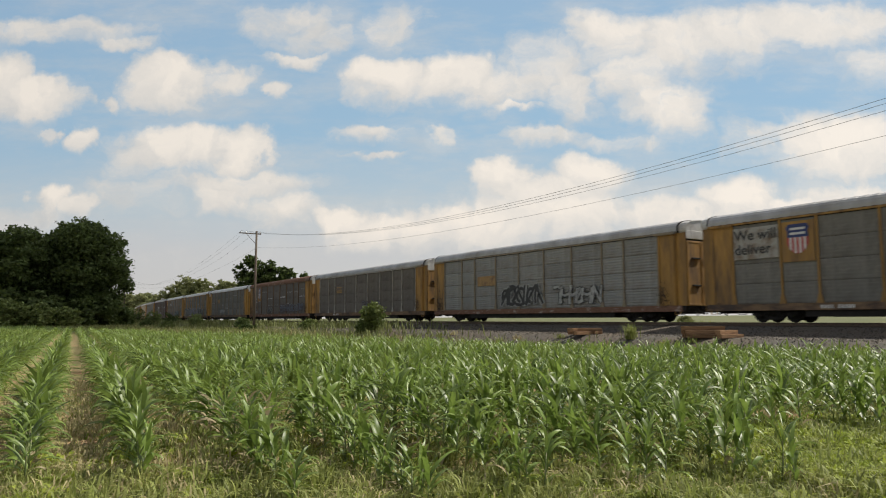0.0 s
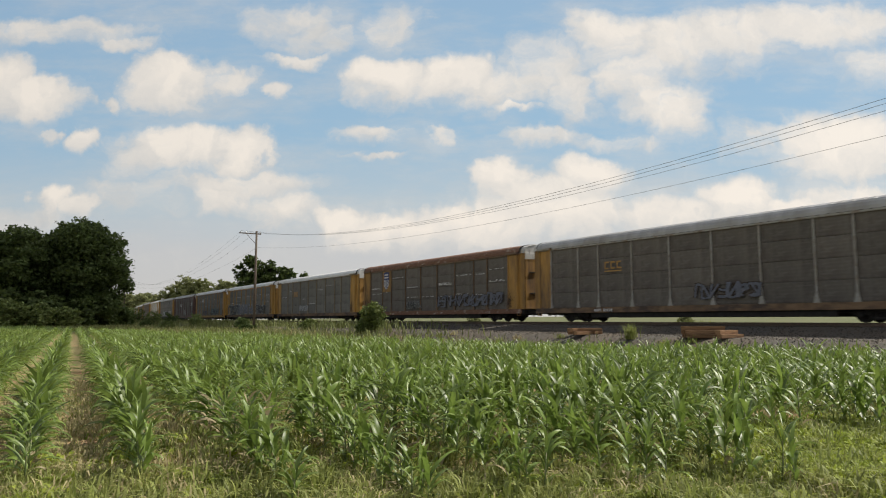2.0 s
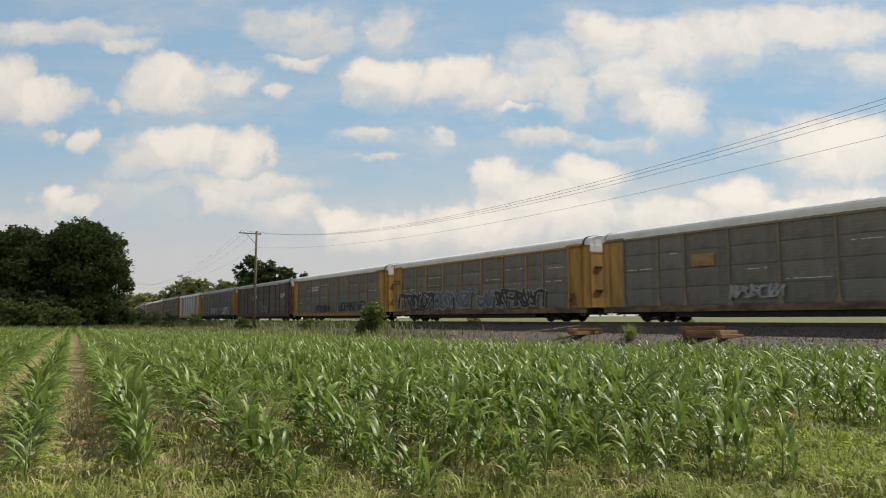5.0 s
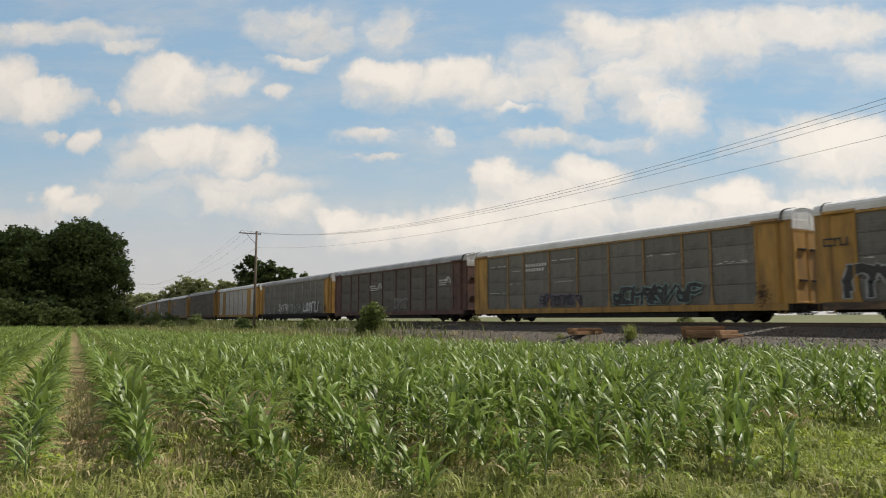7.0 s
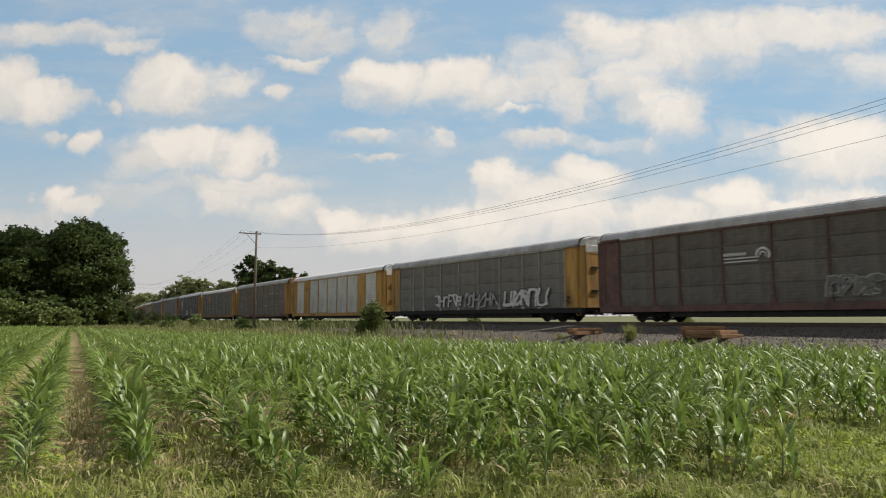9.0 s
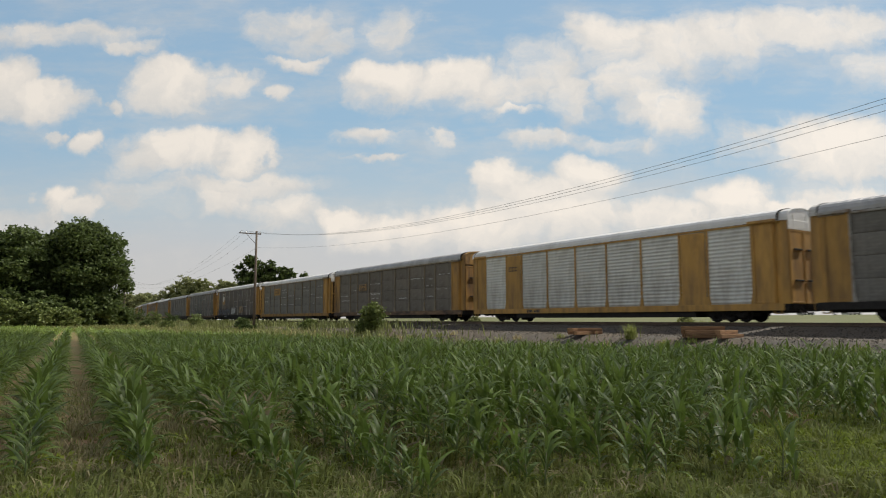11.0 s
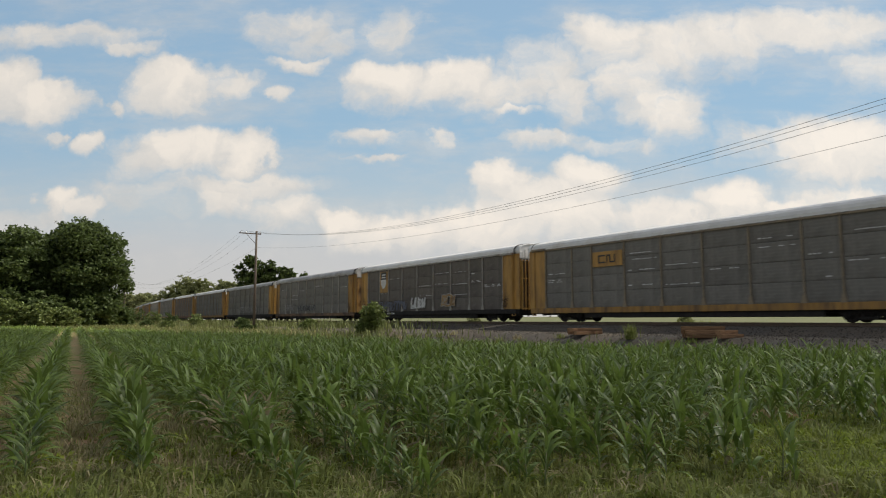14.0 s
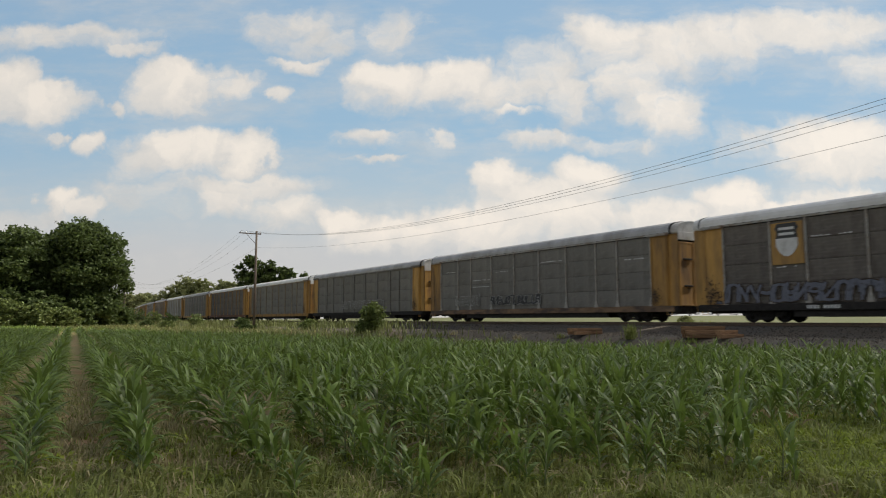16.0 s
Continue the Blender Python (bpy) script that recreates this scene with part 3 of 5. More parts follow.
def end_hood_mesh(mat):
    """Narrower arched cap over the end doors, faces +x, with a rolled rim and a flat apron below it."""
    b = Build()
    prof = roof_profile(0.0)
    n = len(prof)
    for x, k in ((-0.22, 0.93), (0.26, 0.93), (0.34, 0.915), (0.35, 0.88), (0.31, 0.86)):
        b.v += [(x, y * k, EAVE_Z - 0.4 + (z - EAVE_Z + 0.4) * (k + 0.06)) for y, z in prof]
    for i in range(4):
        b.f += [(i * n + j, (i + 1) * n + j, (i + 1) * n + j + 1, i * n + j + 1) for j in range(n - 1)]
    b.f.append(tuple(range(4 * n, 5 * n)))
    b.box(-0.2, 0.325, -1.38, 1.38, EAVE_Z - 0.52, EAVE_Z - 0.02, 0.02)
    b.box(0.32, 0.335, -0.95, -0.9, EAVE_Z - 0.4, EAVE_Z + 0.25)
    b.box(0.32, 0.335, 0.3, 0.35, EAVE_Z - 0.4, EAVE_Z + 0.35)
    return b.mesh("end_hood", mat)


def roof_band_mesh(mat):
    """Dark sealing strip round the roof's end."""
    b = Build()
    n = len(roof_profile())
    for x, lift in ((-0.04, 0.0), (-0.04, 0.02), (0.03, 0.02), (0.03, -0.05)):
        b.v += [(x, y, z) for y, z in roof_profile(lift)]
    for i in range(3):
        b.f += [(i * n + j, (i + 1) * n + j, (i + 1) * n + j + 1, i * n + j + 1) for j in range(n - 1)]
    return b.mesh("roof_band", mat)


def end_door_mesh(mat):
    """One tall leaf of the doors that close the car's end, pressed into a frame; faces +x, foot at the sill."""
    h = EAVE_Z - SILL_Z - 0.5
    b = Build().box(-0.05, 0.0, 0.015, 1.34, 0, h, 0.015)
    for y0, y1 in ((0.02, 0.1), (1.24, 1.34)):
        b.box(-0.02, 0.022, y0, y1, 0.02, h - 0.02, 0.012)
    for z in (0.02, h - 0.12):
        b.box(-0.02, 0.016, 0.1, 1.26, z, z + 0.1, 0.012)
    return b.mesh("end_door", mat)


def end_return_mesh(mat):
    """Side of the narrower end section between the corner post and the end doors, with a bent rim; faces -y."""
    h = EAVE_Z - SILL_Z - 0.02
    b = Build().box(-0.46, 0.28, -1.4, -1.36, 0, h, 0.01)
    b.box(0.22, 0.29, -1.43, -1.37, 0, h, 0.012)
    b.box(-0.2, -0.14, -1.415, -1.38, 0.02, h - 0.02, 0.01)
    return b.mesh("end_return", mat)


def corner_mesh(mat, sx):
    """Folded corner sheet from the last post back to the narrower end, with pressed frame."""
    b = Build()
    h = EAVE_Z - SILL_Z
    path = [(-1.6, -WALL_Y - 0.03), (-0.44, -WALL_Y - 0.03), (-0.4, -WALL_Y + 0.0), (-0.4, -1.34)]
    for zz in (0, h):
        b.v += [(sx * x, y, zz) for x, y in path]
    n = len(path)
    b.f += [(j, j + 1, n + j + 1, n + j) if sx > 0 else (j + 1, j, n + j, n + j + 1) for j in range(n - 1)]
    for x0, x1 in ((-1.6, -1.5), (-0.52, -0.44)):
        b.box(min(sx * x0, sx * x1), max(sx * x0, sx * x1), -WALL_Y - 0.09, -WALL_Y - 0.02, 0.02, h - 0.02, 0.015)
    for z in (0.03, h - 0.16):
        b.box(min(sx * -1.5, sx * -0.52), max(sx * -1.5, sx * -0.52), -WALL_Y - 0.07, -WALL_Y - 0.02, z, z + 0.12, 0.015)
    return b.mesh("corner_panel", mat)


def rigging_mesh():
    """Draft gear, hoses and rods hung below the car's end."""
    b = Build().box(-0.5, 0.36, -1.2, 1.2, 0.1, 0.38, 0.03)
    b.box(-0.3, 0.2, -1.5, -0.9, -0.02, 0.3, 0.04)
    b.tube([(0.3, -0.7, 0.2), (0.42, -0.72, -0.05), (0.5, -0.7, -0.22), (0.62, -0.68, -0.1)], 0.03, 6)
    b.tube([(-0.4, -1.48, 0.2), (-0.2, -1.52, -0.14), (0.25, -1.5, -0.16), (0.32, -1.45, 0.25)], 0.02, 6)
    b.tube([(0.3, -1.3, 0.0), (0.3, 1.3, 0.0)], 0.025, 6)
    return b.mesh("brake_rigging", BLACK)


def wheel_mesh():
    return Build().lathe([(0.05, -0.07), (0.1, -0.07), (0.12, -0.02), (0.3, -0.02), (0.33, -0.06), (0.42, -0.06), (0.42, 0.05), (0.45, 0.055), (0.45, 0.085), (0.3, 0.07),
                          (0.1, 0.1), (0.05, 0.1)], 24).mesh("wheel", BLACK)


def side_frame_mesh():
    b = Build()
    b.box(-1.25, -0.55, -1.12, -0.98, 0.36, 0.56, 0.03)
    b.box(0.55, 1.25, -1.12, -0.98, 0.36, 0.56, 0.03)
    b.box(-0.62, 0.62, -1.14, -0.96, 0.5, 0.66, 0.03)
    b.box(-0.5, 0.5, -1.14, -0.96, 0.14, 0.28, 0.03)
    for x in (-0.52, -0.3, 0.18, 0.4):
        b.box(x, x + 0.12, -1.13, -0.97, 0.2, 0.56, 0.02)
    for x in (-0.89, 0.89):
        b.box(x - 0.15, x + 0.15, -1.18, -0.96, 0.26, 0.52, 0.05)
    for k in range(3):
        b.lathe([(0.06, 0), (0.075, 0.03), (0.06, 0.06), (0.075, 0.09), (0.06, 0.12), (0.075, 0.15), (0.06, 0.2)], 8, "z")
        n = len(b.v)
        for i in range(n - 56, n):
            x, y, z = b.v[i]
            b.v[i] = (x - 0.16 + 0.16 * k, y - 1.05, z + 0.29)
    return b.mesh("side_frame", BLACK)


def glyphs_mesh(rnd, w, h, mats, lean=0.12):
    """Sprayed forms: crossing fat strokes, each a rim of one paint with a fill of another, lying flat and facing -y, in no alphabet."""
    strokes = []
    x = -w / 2 + 0.1 * h
    while x < w / 2 - 0.45 * h:
        cw = h * rnd.uniform(0.5, 0.78)
        lo, hi = -h * rnd.uniform(0.34, 0.44), h * rnd.uniform(0.26, 0.44)
        side = [[(0.12, lo), (0.1 + rnd.uniform(-0.08, 0.08), (lo + hi) / 2), (0.16, hi)],
                [(0.85, lo), (0.8, 0.0), (0.9 + rnd.uniform(-0.1, 0.1), hi)]]
        bars = [[(0.1, hi * 0.95), (0.5, hi * 1.05), (0.92, hi * 0.8)], [(0.12, 0.03 * h), (0.5, -0.04 * h), (0.85, 0.05 * h)],
                [(0.1, lo), (0.5, lo * 1.1), (0.95, lo * 0.9)], [(0.15, hi), (0.45, 0.0), (0.9, lo)], [(0.9, hi), (0.55, 0.05 * h), (0.1, lo)]]
        a0 = rnd.uniform(0, 6.3)
        hook = [(0.5 + 0.38 * math.cos(a0 + q * 0.75), (hi + lo) / 2 + 0.3 * h * math.sin(a0 + q * 0.75)) for q in range(6)]
        pick = rnd.sample(side, rnd.choice((1, 1, 2))) + rnd.sample(bars, rnd.choice((1, 2))) + ([hook] if rnd.random() < 0.55 else [])
        for path in pick:
            wide = h * rnd.uniform(0.12, 0.18)
            strokes.append(([Vector((x + f * cw + lean * z, z)) for f, z in path], wide))
        x += cw * rnd.uniform(0.84, 0.98)
    b, mi = Build(), []

    def ribbon(pts, wide, layer, order):
        n = len(pts) - 1
        for k in range(n):
            a, c = pts[k], pts[k + 1]
            d = (c - a).normalized()
            q = Vector((-d.y, d.x)) * wide / 2
            e = d * wide * 0.28
            y = -0.004 * layer - 0.00004 * order
            b.add([(v.x, y, max(-h / 2, min(h / 2, v.y))) for v in (a - e + q, a - e - q, c + e - q * 0.86, c + e + q * 0.86)], [(0, 1, 2, 3)])
            mi.append(layer)

    for order, (pts, wide) in enumerate(strokes):
        ribbon(pts, wide + 0.1 * h, 0, order)
    for order, (pts, wide) in enumerate(strokes):
        ribbon(pts, wide, 1, order)
    me = b.mesh("graffiti", *mats)
    me.polygons.foreach_set("material_index", mi)
    return me


def shield_mesh(w, h, head_mat, stripe_mat, field_mat):
    """Plain shield: dark head, striped or plain body below."""
    b, mi = Build(), []
    head = [(-0.5, 0.36), (-0.4, 0.5), (0.4, 0.5), (0.5, 0.36), (0.43, 0.25), (0.46, 0.05), (-0.46, 0.05), (-0.43, 0.25)]
    b.add([(x * w, 0, z * h) for x, z in head], [tuple(range(8))[::-1]])
    mi.append(0)
    for k in range(9):
        x0, x1 = -0.46 + 0.92 * k / 9, -0.46 + 0.92 * (k + 1) / 9
        f = lambda x: -0.5 + 0.32 * (abs(x) / 0.46) ** 2.2
        b.add([(x0 * w, 0, 0.05 * h), (x1 * w, 0, 0.05 * h), (x1 * w, 0, f(x1) * h), (x0 * w, 0, f(x0) * h)], [(0, 3, 2, 1)])
        mi.append(1 if k % 2 == 0 else 2)
    for z in (0.34, 0.18):
        b.add([(-0.33 * w, -0.004, (z + 0.04) * h), (0.33 * w, -0.004, (z + 0.04) * h), (0.33 * w, -0.004, (z - 0.04) * h), (-0.33 * w, -0.004, (z - 0.04) * h)], [(0, 3, 2, 1)])
        mi.append(2)
    me = b.mesh("shield", head_mat, stripe_mat, field_mat)
    me.polygons.foreach_set("material_index", mi)
    return me


def bars_mesh(name, bars, mat):
    """Flat painted bars (x0, x1, z0, z1) that face -y."""
    b = Build()
    for x0, x1, z0, z1 in bars:
        b.add([(x0, 0, z0), (x1, 0, z0), (x1, 0, z1), (x0, 0, z1)], [(0, 1, 2, 3)])
    return b.mesh(name, mat)


def writing(name, text, size, mat, parent, at, label=""):
    cu = bpy.data.curves.new(name, "FONT")
    cu.body, cu.size, cu.offset = text, size, 0.006 * size / 0.5
    tmp = bpy.data.objects.new(name, cu)
    me = bpy.data.meshes.new_from_object(tmp)
    me.materials.clear()
    me.materials.append(mat)
    bpy.data.objects.remove(tmp)
    return part(name, me, parent, at, label)


def autorack(label, panel, frame_mat, roof_mat, post_mat, sill_mat, seed, rows=4, hood_mat=None, lift=0.0):
    """A covered car carrier: origin on the rails at mid-length, front towards +x, watched side towards -y."""
    rnd = random.Random(seed)
    car = tagged(new("autorack_car"), label, "freight car", "cars of the train")
    h = (EAVE_Z - 0.06 - SILL_Z - 0.02) / rows
    # the inner shell, near black to paint in the unlit inside, and the underframe
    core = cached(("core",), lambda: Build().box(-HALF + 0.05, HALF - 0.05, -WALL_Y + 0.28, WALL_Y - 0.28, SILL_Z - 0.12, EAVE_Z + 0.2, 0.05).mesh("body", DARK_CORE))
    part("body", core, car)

    def frame_build():
        b = Build()
        b.box(-HALF - 0.1, HALF + 0.1, -0.4, 0.4, 0.5, 0.9, 0.03)
        b.box(-8.1, 8.1, -1.4, -1.3, 0.3, 0.66, 0.02)
        b.box(-8.1, 8.1, 1.3, 1.4, 0.3, 0.66, 0.02)
        for x in (-12.9, -9.9, -6, -3, 0, 3, 6, 9.9, 12.9):
            b.box(x - 0.12, x + 0.12, -1.45, 1.45, 0.6, 0.9, 0.02)
        return b.mesh("underframe", BLACK)

    part("underframe", cached(("underframe",), frame_build), car)
    for s in (-1, 1):
        m = cached(("sill", sill_mat.name), lambda: Build().box(-HALF, HALF, -0.05, 0.05, 0, 0.36, 0.015).mesh("side_sill", sill_mat))
        part("side_sill", m, car, pose(0, s * (WALL_Y + 0.02), 0.62))
    part("roof", cached(("roof", roof_mat.name), lambda: roof_mesh(roof_mat)), car, pose(0, 0, lift))
    part("top_rail", cached(("rail", post_mat.name), lambda: Build().box(-HALF + 0.2, HALF - 0.2, -0.04, 0.03, 0, 0.1, 0.012).mesh("top_rail", post_mat)), car,
         pose(0, -WALL_Y - 0.03, EAVE_Z - 0.16 + lift))
    # sides: posts and stacked corrugated panels
    for i, x in enumerate(BAYS_NINE):
        def post_build():
            b = Build().box(-0.048, 0.048, -0.05, 0.05, 0, EAVE_Z - SILL_Z, 0.015)
            b.add([(-0.17, -0.05, 0), (0.17, -0.05, 0), (0.06, -0.052, 0.5), (-0.06, -0.052, 0.5), (-0.17, 0.02, 0), (0.17, 0.02, 0), (0.06, 0.02, 0.5), (-0.06, 0.02, 0.5)],
                  [(0, 1, 2, 3), (0, 3, 7, 4), (1, 5, 6, 2), (3, 2, 6, 7)])
            return b.mesh("post", post_mat)
        part("post", cached(("post", post_mat.name), post_build), car, pose(x, -WALL_Y - 0.02, SILL_Z))
    for x0, x1 in zip(BAYS_NINE, BAYS_NINE[1:]):
        w = round(x1 - x0 - 0.1, 3)
        for r in range(rows):
            m = cached(("panel", w, rows, panel.name), lambda: panel_mesh(w, h - 0.014, panel, 6 if rows > 1 else 20))
            part("side_panel", m, car, pose((x0 + x1) / 2, -WALL_Y + 0.03, SILL_Z + 0.02 + h * (r + 0.5)))
    far_side = cached(("far", panel.name), lambda: panel_mesh(23.6, EAVE_Z - SILL_Z - 0.08, panel, 28))
    part("far_side_wall", far_side, car, pose(0, WALL_Y - 0.03, (EAVE_Z + SILL_Z) / 2, 0, 0, 180))
    # ends
    for s in (-1, 1):
        part("corner_panel", cached(("corner", s, frame_mat.name), lambda: corner_mesh(frame_mat, s)), car, pose(s * HALF, 0, SILL_Z))
        part("corner_panel", cached(("corner", -s, frame_mat.name), lambda: corner_mesh(frame_mat, -s)), car, pose(s * HALF, 0, SILL_Z, 0, 0, 180))
        leaf_key = ("door", frame_mat.name)
        for q in (1, -1):
            leaf_at = pose(s * (HALF + 0.3), 0, SILL_Z, 0, 0, 0 if s > 0 else 180) @ Matrix.Diagonal((1, q, 1, 1))
            door = part("end_door", cached(leaf_key, lambda: end_door_mesh(frame_mat)), car, leaf_at)
            for z in (1.15, 2.75):
                part("latch", cached(("latch",), lambda: Build().box(0, 0.09, 0.2, 0.95, 0, 0.09, 0.015).mesh("latch", BLACK)), door, pose(0.0, 0, z))
        for q in (1, -1):
            at = pose(s * HALF, 0, SILL_Z, 0, 0, 0 if s > 0 else 180) @ Matrix.Diagonal((1, q, 1, 1))
            part("end_return", cached(("return", frame_mat.name), lambda: end_return_mesh(frame_mat)), car, at)
        part("roof_band", cached(("band",), lambda: roof_band_mesh(BLACK)), car, pose(s * (HALF - 0.16), 0, lift, 0, 0, 0 if s > 0 else 180))
        part("eave_cap", cached(("cap", post_mat.name), lambda: Build().box(-0.8, 0.75, -0.1, 0.06, 0, 0.15, 0.025).mesh("eave_cap", post_mat)), car,
             pose(s * (HALF - 1.0), -WALL_Y - 0.09, EAVE_Z - 0.1))
        part("brake_rigging", cached(("rigging",), rigging_mesh), car, pose(s * (HALF - 0.1), 0, 0.6, 0, 0, 0 if s > 0 else 180))
        hm = hood_mat or (roof_mat if roof_mat is ROOF_WHITE else HOOD_PALE)
        part("end_hood", cached(("hood", hm.name), lambda: end_hood_mesh(hm)), car, pose(s * HALF, 0, lift, 0, 0, 0 if s > 0 else 180))

        def ladder_build():
            b = Build()
            for y in (-0.2, 0.2):
                b.box(-0.02, 0.02, y - 0.02, y + 0.02, -0.35, 2.6)
            for k in range(8):
                b.box(-0.015, 0.015, -0.2, 0.2, -0.25 + 0.36 * k, -0.22 + 0.36 * k)
            return b.mesh("ladder", frame_mat)
        part("ladder", cached(("ladder", frame_mat.name), ladder_build), car, pose(s * (HALF + 0.36), s * 1.05, SILL_Z))

        def coupler_build():
            b = Build().box(0, 0.6, -0.11, 0.11, -0.12, 0.12, 0.03)
            b.box(0.5, 0.78, -0.2, 0.14, -0.16, 0.16, 0.05)
            b.tube([(0.1, -0.5, 0.1), (0.25, -0.5, -0.15), (0.5, -0.4, -0.32), (0.72, -0.3, -0.3)], 0.035, 6)
            b.box(-0.15, 0.08, -1.45, 1.45, -0.2, 0.14, 0.02)
            return b.mesh("coupler", BLACK)
        part("coupler", cached(("coupler",), coupler_build), car, pose(s * (HALF + 0.1), 0, 0.8, 0, 0, 0 if s > 0 else 180))
        part("step_iron", cached(("step", frame_mat.name), lambda: Build().box(-0.2, 0.2, -0.02, 0.02, 0, 0.035).box(-0.2, -0.165, -0.02, 0.02, 0, 0.36)
             .box(0.165, 0.2, -0.02, 0.02, 0, 0.36).mesh("step_iron", frame_mat)), car, pose(s * (HALF - 0.35), -WALL_Y, 0.44))
        # trucks
        truck = part("truck", cached(("bolster",), lambda: Build().box(-0.22, 0.22, -1.05, 1.05, 0.3, 0.56, 0.04).box(-1.0, -0.78, -0.72, 0.72, 0.38, 0.5, 0.03)
                     .box(0.78, 1.0, -0.72, 0.72, 0.38, 0.5, 0.03).mesh("truck", BLACK)), car, pose(s * 9.9, 0, 0))
        for q in (0, 180):
            part("side_frame", cached(("sideframe",), side_frame_mesh), truck, pose(0, 0, 0, 0, 0, q))
            for x in (-0.89, 0.89):
                part("wheel", cached(("wheel",), wheel_mesh), truck, pose(x if q == 0 else -x, -0.7525 if q == 0 else 0.7525, 0.45, 0, 0, q))
    return car


OUT = -WALL_Y - 0.085


def soot_smear(car, x, z, size, seed):
    """Flecks of soot thrown over the foot of a corner panel, thinning outwards."""
    rnd = random.Random(seed)
    b = Build()
    for k in range(260):
        cx, cz = rnd.gauss(0, 0.36) * size, rnd.gauss(0, 0.6) * size
        q = rnd.uniform(0.015, 0.085) * size
        y = -0.0002 * (k % 9)
        b.add([(cx + q * rnd.uniform(0.4, 1) * math.cos(a), y, cz + 1.4 * q * rnd.uniform(0.4, 1) * math.sin(a)) for a in (0.2, 1.4, 2.6, 3.9, 5.2)], [(0, 1, 2, 3, 4)])
    part("soot_smear", b.mesh("soot_smear", SOOT_AND_SHADE), car, pose(x, -WALL_Y - 0.095, z), "black soot smear", "stuff")



def graffiti(car, x0, x1, z0, z1, mats, seed, label="sprayed illegible graffiti"):
    rnd = random.Random(seed)
    part("graffiti", glyphs_mesh(rnd, x1 - x0, z1 - z0, mats), car, pose((x0 + x1) / 2, OUT, (z0 + z1) / 2), label)


def board(car, x0, x1, z0, z1, mat, label=""):
    b = Build().box(-(x1 - x0) / 2, (x1 - x0) / 2, 0, 0.03, -(z1 - z0) / 2, (z1 - z0) / 2, 0.008).mesh("board", mat)
    return part("board", b, car, pose((x0 + x1) / 2, OUT + 0.03, (z0 + z1) / 2), label)


def shield(car, x, z, w, h, head_mat=BLUE_PAINT, stripe_mat=RED_PAINT, field_mat=WHITE_PAINT, label="red, white and blue shield emblem"):
    part("shield", shield_mesh(w, h, head_mat, stripe_mat, field_mat), car, pose(x, OUT - 0.004, z), label)


def letter_bars(car, x, z, count, size, mat, gap=0.25, underline=False):
    """A row of upright blocks in place of a firm's lettering."""
    step = size * (0.8 + gap)
    bars = []
    for k in range(count):
        x0 = (k - count / 2) * step
        bars += [(x0, x0 + size * 0.2, -size / 2, size / 2), (x0, x0 + size * 0.78, size * 0.3, size / 2), (x0, x0 + size * 0.78, -size / 2, -size * 0.3)]
    if underline:
        bars.append((-count / 2 * step, count / 2 * step - size * gap, -size * 0.85, -size * 0.68))
    part("emblem", bars_mesh("emblem", bars, mat), car, pose(x, OUT - 0.008, z))


def striped_emblem(car, x, z, length):
    """White double stripe that runs into an open ring, with a line of small blocks over it."""
    bars = [(-length, 0.1, -0.18, -0.11), (-length, 0.0, -0.36, -0.29)] + [(-length + 0.2 * k, -length + 0.2 * k + 0.14, 0.0, 0.16) for k in range(7)]
    b = Build()
    for x0, x1, z0, z1 in bars:
        b.add([(x0, 0, z0), (x1, 0, z0), (x1, 0, z1), (x0, 0, z1)], [(0, 1, 2, 3)])
    for r0, r1 in ((0.12, 0.2), (0.3, 0.42)):
        for k in range(11):
            a, c = radians(-30 + 20 * k), radians(-30 + 20 * (k + 1))
            b.add([(0.3 + r * math.cos(q), 0, -0.05 + r * math.sin(q)) for r, q in ((r0, a), (r1, a), (r1, c), (r0, c))], [(0, 1, 2, 3)])
    part("emblem", b.mesh("emblem", WHITE_PAINT), car, pose(x, OUT - 0.004, z), "white striped emblem")


def number_bars(car, x, z, n, mat, size=0.17):
    bars = [(k * size * 0.95, k * size * 0.95 + size * 0.62, 0, size) for k in range(n) if k != 4]
    part("number_bars", bars_mesh("number_bars", bars, mat), car, pose(x, OUT + 0.005, z))


def stencils(car, seed, count, mat=WHITE_PAINT):
    """Rows of small white stencil marks on the panels."""
    rnd = random.Random(seed)
    bars = []
    for _ in range(count):
        bay = rnd.choice(list(zip(BAYS_NINE, BAYS_NINE[1:])))
        z = rnd.choice((2.3, 2.9, 3.3, 3.95, 4.3)) + rnd.uniform(-0.1, 0.1)
        x = bay[0] + 0.3
        while x < bay[1] - 0.5:
            w = rnd.uniform(0.08, 0.35)
            if rnd.random() < 0.7:
                bars.append((x, x + w, z, z + rnd.uniform(0.03, 0.07)))
            x += w + 0.06
    part("stencil_marks", bars_mesh("stencil_marks", bars, mat), car, pose(0, -WALL_Y - 0.012, 0), "faint white stencil marks", "stuff")


CARS = []


